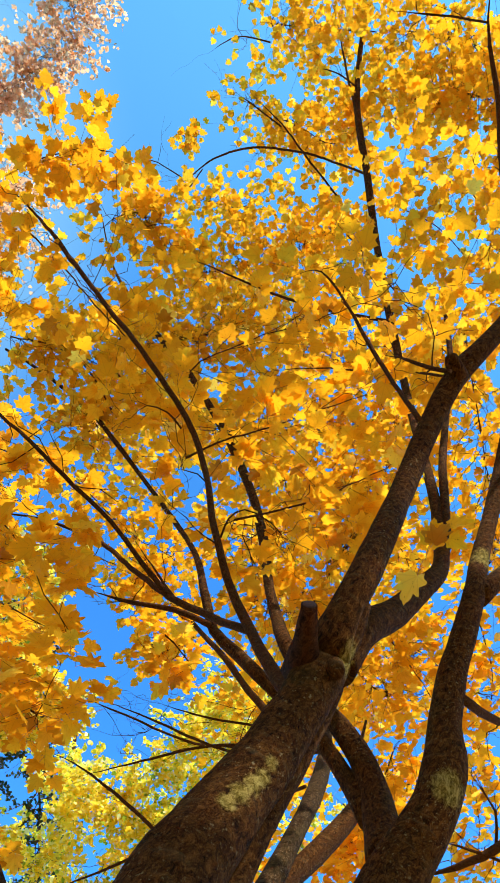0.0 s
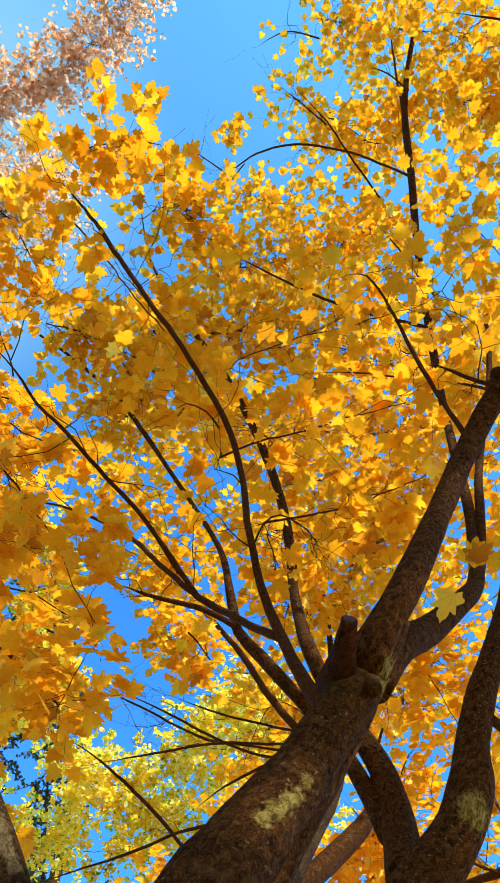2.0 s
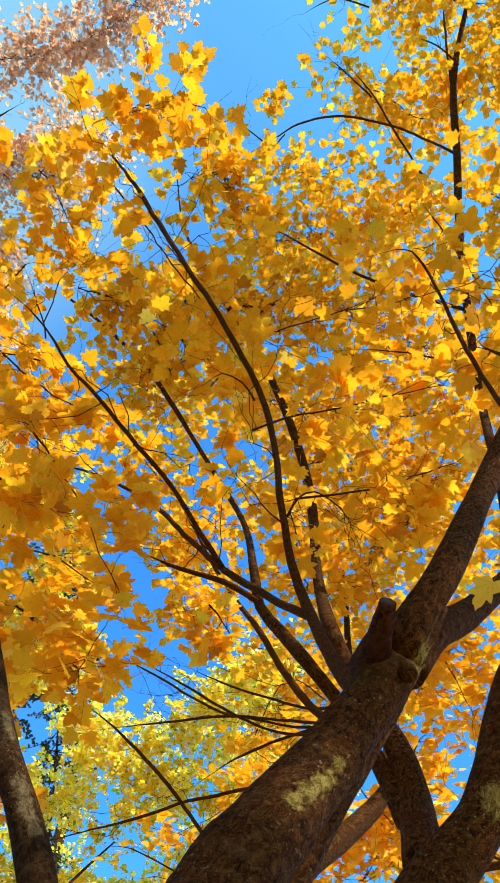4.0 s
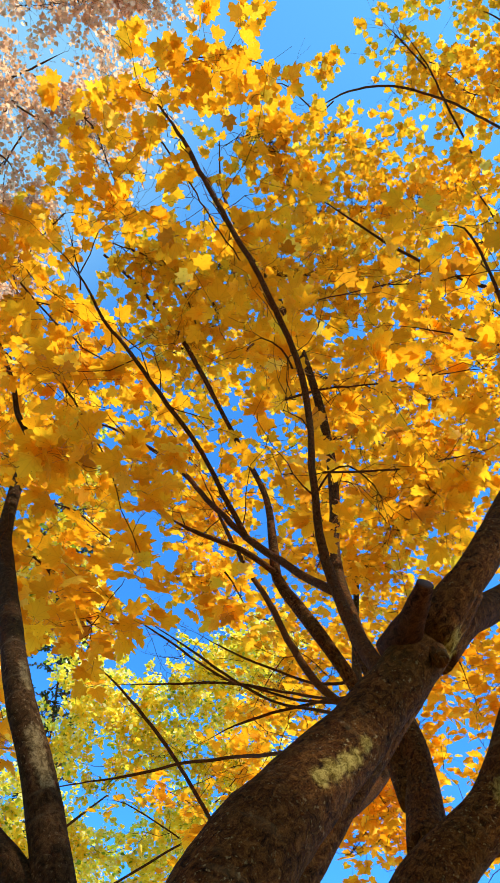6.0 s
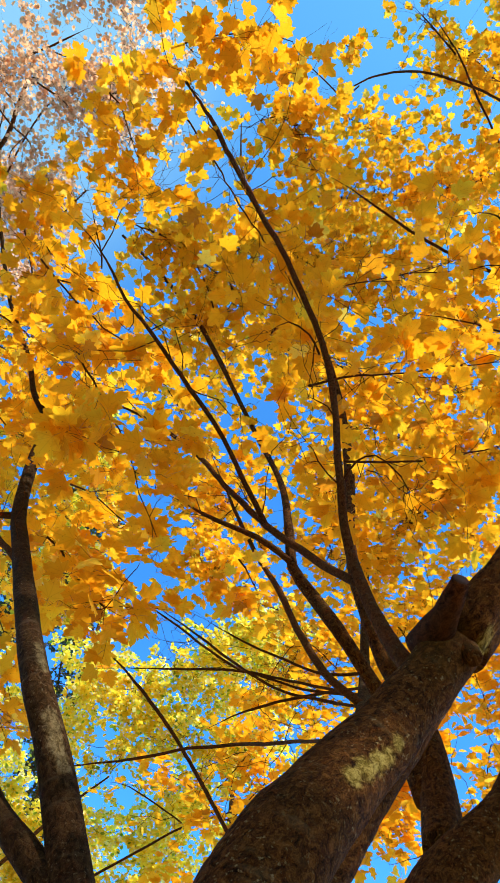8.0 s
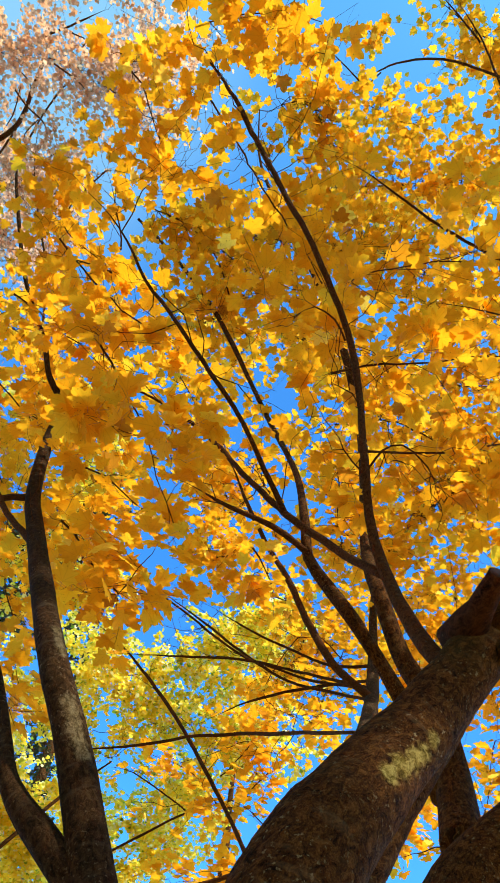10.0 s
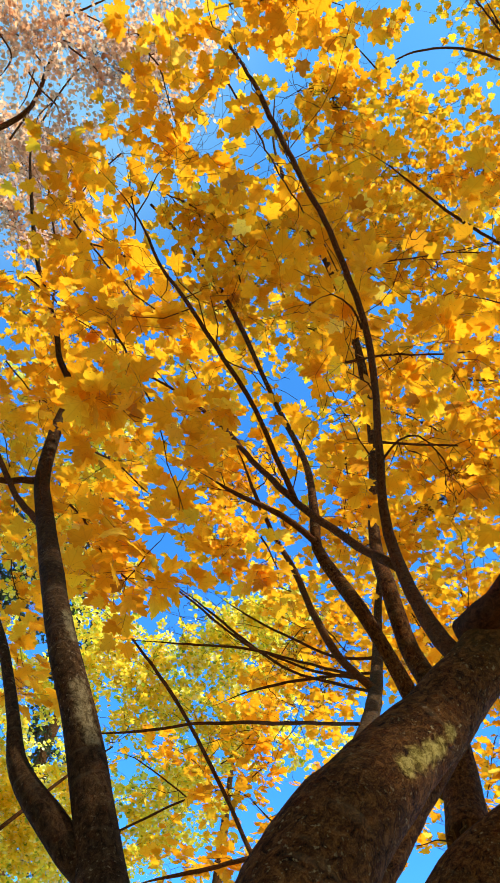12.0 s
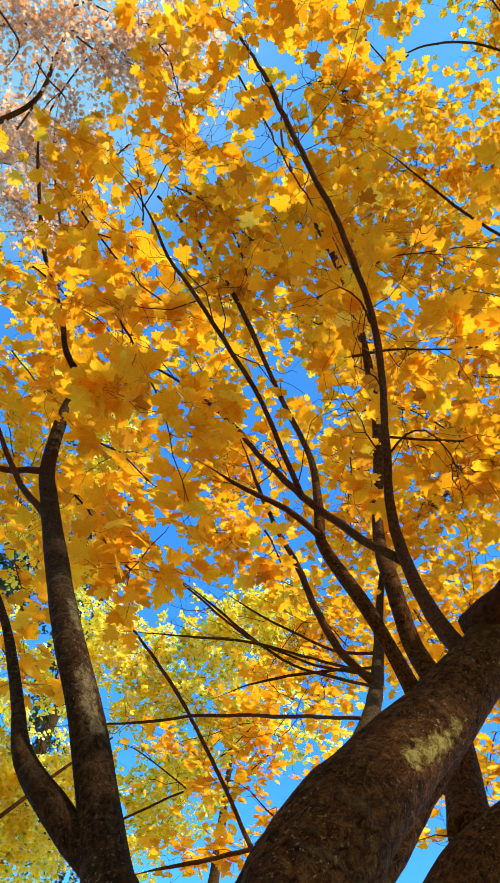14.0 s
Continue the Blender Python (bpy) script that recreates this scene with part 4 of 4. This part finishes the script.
gold.spray([(-0.80, 1.20, 7.27), (-0.59, 1.21, 7.30), (-0.47, 1.45, 7.25)], 63, 0.46, 0.070, stalks=False, twig=0.0021)
gold.spray([(-0.47, 2.22, 8.81), (-0.07, 2.25, 8.81), (0.52, 2.22, 8.80), (1.15, 1.97, 8.36)], 230, 0.60, 0.070, stalks=False, twig=0.0021)
gold.spray([(-1.28, 2.28, 7.78), (-0.52, 2.32, 7.42), (0.08, 2.47, 7.84), (0.57, 2.80, 7.67), (1.22, 3.05, 7.46)], 291, 0.72, 0.070, stalks=False, twig=0.0021)
gold.spray([(-0.88, 3.10, 7.49), (-0.14, 3.33, 7.43), (0.62, 3.46, 7.32), (1.43, 3.18, 6.84)], 230, 0.60, 0.070, stalks=False, twig=0.0021)
gold.spray([(-0.37, 3.33, 6.42), (0.10, 3.31, 6.44), (0.57, 3.57, 6.23), (0.29, 3.89, 6.00), (1.09, 3.25, 6.36)], 203, 0.66, 0.070, stalks=False, twig=0.0021)
gold.spray([(1.64, 2.33, 6.72), (1.47, 2.88, 5.98), (1.40, 3.38, 5.64), (1.27, 3.68, 5.42), (2.02, 2.73, 5.85)], 142, 0.72, 0.070, stalks=False, twig=0.0021)
gold.spray([(0.20, 4.43, 5.46), (0.46, 4.62, 5.22), (0.68, 4.39, 5.46), (1.00, 4.59, 5.16), (1.23, 4.66, 5.00)], 113, 0.66, 0.070, stalks=False, twig=0.0021)
gold.spray([(0.37, 4.83, 4.96), (0.22, 4.97, 4.76), (-0.01, 5.47, 4.77), (-0.38, 5.52, 4.67)], 93, 0.30, 0.070, stalks=False, twig=0.0021)
gold.spray([(-1.75, 1.79, 6.90), (-1.46, 1.97, 6.92), (-1.04, 2.35, 6.87), (-1.43, 2.64, 6.64)], 139, 0.48, 0.070, stalks=False, twig=0.0021)
gold.spray([(-0.34, 3.07, 5.55), (-0.28, 3.76, 5.53), (0.06, 3.76, 5.54)], 79, 0.54, 0.070, stalks=False, twig=0.0021)
gold.spray([(-0.77, 5.06, 8.57), (0.03, 5.48, 8.26), (0.75, 5.15, 8.44), (1.26, 5.78, 7.81), (0.59, 6.33, 7.41), (-0.15, 6.28, 7.52), (0.27, 6.87, 6.81), (1.30, 6.59, 6.94)], 305, 0.72, 0.092, stalks=False, twig=0.0021)
gold.spray([(-1.07, 5.70, 6.85), (-0.59, 5.91, 6.66), (-0.77, 6.26, 6.21), (-0.24, 6.04, 6.52), (-0.52, 6.50, 5.90)], 151, 0.78, 0.070, stalks=False, twig=0.0021)
gold.spray([(-2.48, 3.46, 9.18), (-1.72, 4.29, 8.94), (-1.23, 3.97, 9.19), (-0.45, 4.18, 9.13)], 96, 0.66, 0.092, stalks=False, twig=0.0021)
gold.spray([(1.15, 6.39, 5.81), (1.00, 6.78, 5.20), (0.67, 6.94, 4.99)], 48, 0.36, 0.087, stalks=False, twig=0.0021)
gold.spray([(-2.04, 4.53, 7.68), (-1.49, 4.97, 7.46), (-1.68, 5.39, 7.04), (-1.11, 5.12, 6.82)], 97, 0.48, 0.087, stalks=False, twig=0.0021)
gold.spray([(-1.84, 3.38, 7.31), (-1.45, 3.87, 7.09), (-1.10, 4.24, 6.89), (-1.56, 4.46, 6.60)], 67, 0.50, 0.083, stalks=False, twig=0.0021)
gold.spray([(-0.05, 5.90, 5.08), (0.22, 5.99, 4.90), (-0.15, 6.10, 4.72), (0.47, 5.75, 5.26)], 85, 0.36, 0.087, stalks=False, twig=0.0021)
# the boughs of the upright maple
gold.spray([(1.31, 1.53, 7.14), (1.56, 1.73, 7.03), (1.76, 1.97, 6.90), (1.91, 2.26, 6.73)], 34, 0.45, 0.078)
gold.spray([(1.97, 1.55, 7.84), (2.16, 1.93, 7.63), (2.23, 2.15, 7.50)], 26, 0.45, 0.078)
gold_side = Foliage()
gold_side.spray([(-1.47, 0.62, 5.73), (-1.33, 0.81, 5.65), (-1.22, 1.08, 5.44)], 32, 0.32, 0.078)
gold_side.spray([(-1.54, 1.13, 5.43), (-1.73, 1.32, 5.20), (-1.53, 1.49, 5.12)], 32, 0.34, 0.078)
gold_side.spray([(-2.04, 1.62, 5.05), (-1.72, 1.80, 4.91), (-1.42, 1.91, 4.86)], 47, 0.41, 0.078)
gold_side.spray([(-2.04, 1.92, 4.68), (-1.83, 2.15, 4.65), (-1.36, 2.12, 4.55)], 42, 0.38, 0.078)
gold_side.spray([(-1.38, 1.99, 3.72), (-1.22, 2.07, 3.60), (-1.10, 2.11, 3.48), (-0.98, 1.98, 3.54)], 19, 0.28, 0.084)
gold_side.spray([(-1.42, 1.87, 3.97), (-1.26, 1.94, 3.94), (-1.10, 2.05, 3.88)], 10, 0.24, 0.086)
gold_side.spray([(-1.37, 2.07, 3.77), (-1.28, 2.20, 3.70), (-1.21, 2.30, 3.64)], 14, 0.22, 0.086)
gold_side.spray([(-2.62, 2.70, 5.42), (-2.49, 3.16, 5.13), (-2.48, 3.46, 4.86), (-2.21, 3.08, 5.36)], 51, 0.44, 0.078)
gold_side.spray([(-2.09, 2.95, 4.30), (-1.99, 3.18, 4.10), (-1.94, 3.36, 3.88)], 22, 0.29, 0.084)
gold_side.spray([(-3.40, 2.72, 7.15), (-2.97, 3.22, 7.11), (-3.19, 3.99, 6.46), (-2.69, 4.29, 6.49)], 90, 0.57, 0.085, stalks=False, twig=0.0021)
gold_side.spray([(-2.01, 2.97, 3.78), (-1.90, 3.11, 3.70), (-1.84, 3.24, 3.61)], 12, 0.26, 0.084)
# unseen boughs added overhead and behind the path to shade trunks and leaves
gold_side.spray([(2.95, -1.25, 8.85), (3.25, -1.05, 8.95), (3.45, -1.10, 9.10), (3.55, -1.40, 9.20)], 34, 0.34, 0.110, stalks=False)
gold_side.spray([(-1.64, -1.70, 5.41), (0.45, -1.44, 5.60), (2.55, -1.63, 5.68), (5.24, -1.67, 5.36)], 77, 0.50, 0.130, stalks=False)
gold_side.spray([(-1.60, -2.29, 5.76), (0.49, -2.03, 5.95), (2.58, -2.22, 6.03), (5.28, -2.26, 5.72)], 77, 0.50, 0.130, stalks=False)
gold_side.spray([(-1.58, -3.01, 5.83), (0.51, -2.75, 6.02), (2.61, -2.94, 6.11), (5.30, -2.98, 5.79)], 70, 0.50, 0.130, stalks=False)
gold_side.spray([(-1.57, -3.82, 5.63), (0.52, -3.55, 5.81), (2.61, -3.75, 5.90), (5.31, -3.78, 5.58)], 63, 0.50, 0.130, stalks=False)
gold_side.spray([(-1.47, -2.32, 7.90), (0.63, -2.06, 8.08), (2.72, -2.25, 8.17), (5.41, -2.29, 7.85)], 49, 0.50, 0.130, stalks=False)
gold_side.spray([(-1.42, -2.86, 8.44), (0.67, -2.60, 8.63), (2.77, -2.79, 8.71), (5.46, -2.83, 8.39)], 56, 0.50, 0.130, stalks=False)
gold_side.spray([(-1.38, -3.71, 8.78), (0.72, -3.44, 8.97), (2.81, -3.64, 9.06), (5.51, -3.67, 8.74)], 56, 0.50, 0.130, stalks=False)
gold_side.spray([(-1.37, -4.61, 8.57), (0.73, -4.35, 8.76), (2.82, -4.54, 8.84), (5.52, -4.58, 8.53)], 52, 0.50, 0.130, stalks=False)
gold_side.spray([(-1.37, -5.51, 8.18), (0.72, -5.25, 8.37), (2.82, -5.44, 8.45), (5.51, -5.48, 8.13)], 49, 0.50, 0.130, stalks=False)
gold_side.spray([(3.59, -1.33, 6.72), (3.85, -1.36, 7.05), (4.21, -1.40, 7.48), (4.30, -1.41, 7.56)], 62, 0.36, 0.130, stalks=False)
gold_side.spray([(5.17, -2.32, 8.52), (5.43, -2.35, 8.85), (5.80, -2.39, 9.28), (5.88, -2.40, 9.36)], 62, 0.36, 0.130, stalks=False)
gold_side.spray([(4.33, -1.41, 7.61), (4.73, -1.46, 8.20), (5.06, -1.50, 8.61), (5.44, -1.53, 8.93)], 60, 0.36, 0.130, stalks=False)
gold_side.spray([(6.31, -2.65, 9.87), (6.71, -2.70, 10.45), (7.05, -2.74, 10.86), (7.42, -2.77, 11.19)], 60, 0.36, 0.130, stalks=False)
gold_side.spray([(5.13, -1.60, 8.53), (5.78, -1.67, 9.30)], 30, 0.30, 0.130, stalks=False)
gold_side.spray([(7.12, -2.84, 10.78), (7.76, -2.91, 11.56)], 30, 0.30, 0.130, stalks=False)
gold_side.spray([(5.60, -1.54, 8.93), (5.86, -1.57, 9.19), (6.03, -1.59, 9.47), (6.48, -1.65, 10.13)], 58, 0.36, 0.130, stalks=False)
gold_side.spray([(7.37, -2.65, 10.96), (7.64, -2.68, 11.22), (7.82, -2.70, 11.50), (8.27, -2.76, 12.16)], 58, 0.36, 0.130, stalks=False)
gold_side.spray([(3.98, -1.39, 7.57), (3.97, -1.41, 7.93), (3.83, -1.43, 8.35), (3.98, -1.49, 9.17)], 50, 0.33, 0.130, stalks=False)
gold_side.spray([(5.76, -2.51, 9.60), (5.75, -2.53, 9.95), (5.61, -2.55, 10.38), (5.76, -2.60, 11.20)], 50, 0.33, 0.130, stalks=False)
# boughs low on the pale maple, among its thin branches
gold_low = Foliage()
gold_low.spray([(-0.83, 5.84, 4.99), (-1.16, 5.95, 4.72), (-1.52, 5.78, 4.91), (-1.91, 5.64, 4.98)], 34, 0.42, 0.085)
gold_low.spray([(-1.22, 5.74, 4.85), (-1.01, 5.61, 5.12), (-1.59, 5.65, 4.88)], 21, 0.45, 0.085)
gold_low.spray([(-0.60, 6.05, 4.62), (-1.00, 6.00, 4.27), (-1.49, 5.98, 4.12)], 34, 0.42, 0.085)
gold_low.spray([(-0.25, 4.80, 5.34), (-0.52, 4.68, 5.48), (-0.83, 4.95, 5.11), (-0.51, 6.14, 5.66)], 35, 0.55, 0.08)
# boughs seen past the leaning trunks
gold_low.spray([(0.45, 3.78, 5.10), (0.60, 4.08, 4.93), (0.75, 4.42, 4.74)], 30, 0.42, 0.080)
gold_low.spray([(-0.08, 5.09, 4.78), (0.14, 5.36, 4.63), (0.12, 5.61, 4.48)], 26, 0.42, 0.080)
gold_low.spray([(1.12, 3.93, 5.38), (1.16, 4.40, 5.11), (0.95, 4.86, 4.83)], 26, 0.42, 0.080)
lemon = Foliage()
lemon.spray([(-3.74, 7.92, 8.24), (-3.19, 7.77, 7.28), (-2.52, 7.86, 7.49), (-1.53, 7.73, 7.98), (-1.06, 7.70, 8.10)], 205, 0.65, 0.060, leaves=42, stalks=False, level=0.6, twig=0)
lemon.spray([(-5.59, 7.28, 7.66), (-4.46, 8.22, 7.39), (-3.26, 8.16, 6.68), (-2.28, 8.31, 6.97), (-0.50, 8.59, 6.97)], 205, 0.65, 0.060, leaves=42, stalks=False, level=0.6, twig=0)
lemon.spray([(-3.02, 8.16, 7.34), (-2.46, 8.51, 7.06), (-1.68, 8.16, 7.79), (-1.33, 8.51, 7.38), (-2.26, 9.17, 5.96), (-3.29, 9.11, 5.45)], 205, 0.60, 0.060, leaves=42, stalks=False, level=0.6, twig=0)
lemon.spray([(-5.71, 8.42, 6.57), (-4.95, 9.04, 6.26), (-4.21, 9.56, 5.89), (-3.91, 9.91, 5.33)], 153, 0.65, 0.060, leaves=42, stalks=False, level=0.6, twig=0)
lemon.spray([(-3.90, 9.22, 6.53), (-3.17, 9.56, 6.37), (-2.28, 9.58, 6.79), (-2.78, 9.81, 6.09)], 132, 0.65, 0.060, leaves=42, stalks=False, level=0.6, twig=0)
lemon.spray([(-1.67, 8.64, 8.57), (-1.29, 8.44, 8.87), (-0.93, 8.70, 8.61), (-1.29, 8.99, 8.19)], 96, 0.60, 0.060, leaves=42, stalks=False, level=0.6, twig=0)
lemon.spray([(-3.98, 4.37, 8.48), (-3.41, 4.64, 8.38), (-3.03, 5.00, 8.19), (-3.25, 5.46, 7.85), (-3.65, 5.85, 7.53)], 146, 0.60, 0.060, leaves=34, stalks=False, level=0.6, twig=0.003)
lemon.spray([(-4.09, 6.05, 7.46), (-3.51, 6.43, 7.28), (-2.98, 6.10, 7.58)], 86, 0.55, 0.060, leaves=34, stalks=False, level=0.6, twig=0.003)
lemon.spray([(-4.85, 8.55, 6.69), (-4.28, 9.33, 6.20), (-4.36, 10.27, 5.49)], 117, 0.65, 0.060, leaves=42, stalks=False, level=0.6, twig=0)
lemon.spray([(-5.20, 8.87, 7.34), (-4.76, 9.62, 6.90), (-3.63, 10.50, 6.46)], 63, 0.60, 0.060, leaves=42, stalks=False, level=0.6, twig=0)
russet = Foliage()
russet.spray([(-6.05, 1.49, 12.00), (-5.00, 1.43, 12.53), (-4.38, 1.61, 12.75), (-3.60, 2.06, 12.94), (-3.31, 1.63, 13.97)], 494, 1.13, 0.058, leaves=12, stalks=False, level=0.4, twig=0.0022)
russet.spray([(-4.10, 0.42, 12.67), (-3.09, 0.46, 12.98), (-2.26, 0.29, 13.18), (-1.75, -0.02, 13.27), (-1.33, -0.34, 13.32), (-1.05, -0.94, 13.32)], 443, 0.78, 0.058, leaves=12, stalks=False, level=0.4, twig=0.0022)
russet.spray([(-5.96, 3.15, 11.70), (-5.19, 3.10, 12.11), (-4.49, 2.80, 12.48), (-4.95, 4.02, 11.91)], 233, 0.74, 0.058, leaves=12, stalks=False, level=0.4, twig=0.0022)
russet.spray([(-6.64, 2.69, 14.14), (-5.95, 3.32, 13.79), (-5.36, 3.79, 13.55)], 190, 0.75, 0.058, leaves=12, stalks=False, level=0.4, twig=0.0022)
russet.spray([(-6.40, 3.74, 13.03), (-5.83, 4.20, 12.78), (-5.53, 4.57, 12.55)], 130, 0.70, 0.058, leaves=12, stalks=False, level=0.4, twig=0.0022)
needles = Foliage()
needles.spray([(-6.55, 8.96, 11.25), (-6.11, 9.59, 10.92), (-6.33, 10.22, 10.07), (-5.08, 8.86, 12.15), (-5.34, 12.30, 7.60), (-4.58, 12.91, 6.86)], 360, 0.80, 0.055, leaves=60, stalks=False, level=0.9, droop=0.4, twig=0.010, stem=0.03)
# ---- maples added round about, out of sight behind the path, to block sky light ----
shade_maple = thing("maple_tree", (-7.5, -3.5, 0), "golden maple added out of sight to block sky light", "tree", "woodland maples")
limb(shade_maple, 'trunk', [(-7.5, -3.5, -0.1, 0.24), (-7.4, -3.5, 3, 0.18), (-7.6, -3.4, 7, 0.12), (-7.5, -3.5, 11, 0.04)], 14)
shade_crown = Foliage()
shade_crown.spray([(-7.5, -3.5, 2.2), (-5.90, -3.50, 3.0), (-4.90, -3.50, 4.0)], 56, 1.30, 0.300, leaves=12, stalks=False, twig=0.008, stem=0.05)
shade_crown.spray([(-7.5, -3.5, 3.3), (-6.70, -2.11, 4.3), (-6.21, -1.24, 5.3)], 56, 1.30, 0.300, leaves=12, stalks=False, twig=0.008, stem=0.05)
shade_crown.spray([(-7.5, -3.5, 4.4), (-8.31, -2.12, 5.6), (-8.81, -1.26, 6.6)], 56, 1.30, 0.300, leaves=12, stalks=False, twig=0.008, stem=0.05)
shade_crown.spray([(-7.5, -3.5, 5.5), (-9.10, -3.51, 6.9), (-10.10, -3.52, 7.9)], 56, 1.30, 0.300, leaves=12, stalks=False, twig=0.008, stem=0.05)
shade_crown.spray([(-7.5, -3.5, 6.6), (-8.28, -4.89, 8.2), (-8.77, -5.77, 9.2)], 56, 1.30, 0.300, leaves=12, stalks=False, twig=0.008, stem=0.05)
shade_crown.spray([(-7.5, -3.5, 7.7), (-6.68, -4.87, 9.5), (-6.17, -5.73, 10.5)], 56, 1.30, 0.300, leaves=12, stalks=False, twig=0.008, stem=0.05)
shade_crown.build(shade_maple, leaf_gold, 1, "golden-orange maple leaves")
for x, y, turn in ((-4.0, -7.5, 60), (1.0, -8.5, 130), (7.2, -8.6, 200), (10.5, 4.0, 290), (-9.5, 0.5, 20), (-13.0, -4.0, 80), (-10.0, -10.0, 150), (-3.0, -13.0, 250), (4.0, -14.0, 320), (12.5, -10.5, 40), (13.0, -4.0, 100), (12.5, 2.0, 170), (-14.0, 3.5, 220)):
    copy_thing(shade_maple, pose(x, y, 0, 0, 0, turn))
gold.build(maple, leaf_gold, 1, "golden-orange maple leaves", single_mat=leaf_gold_one, near=(-0.3, 1.6, 3.2), apart=0.80)
# side leaves together with the added, unseen shading boughs
gold_side.build(slim_maple, leaf_gold, 0, "golden-orange maple leaves", apart=0.80)
gold_low.build(pale_maple, leaf_gold, 1, "golden-orange maple leaves", apart=0.80)
lemon.build(yellow_tree, leaf_lemon, 2, "lemon-yellow autumn leaves")
russet.build(russet_tree, leaf_russet, 1, "russet autumn leaves")
needles.build(fir, leaf_dark, 2, "dark green needle sprays")
for holder, lines in BARE.values():
    strands("bare_twig_growth", lines, bark_twig, holder, "bare thin twigs")
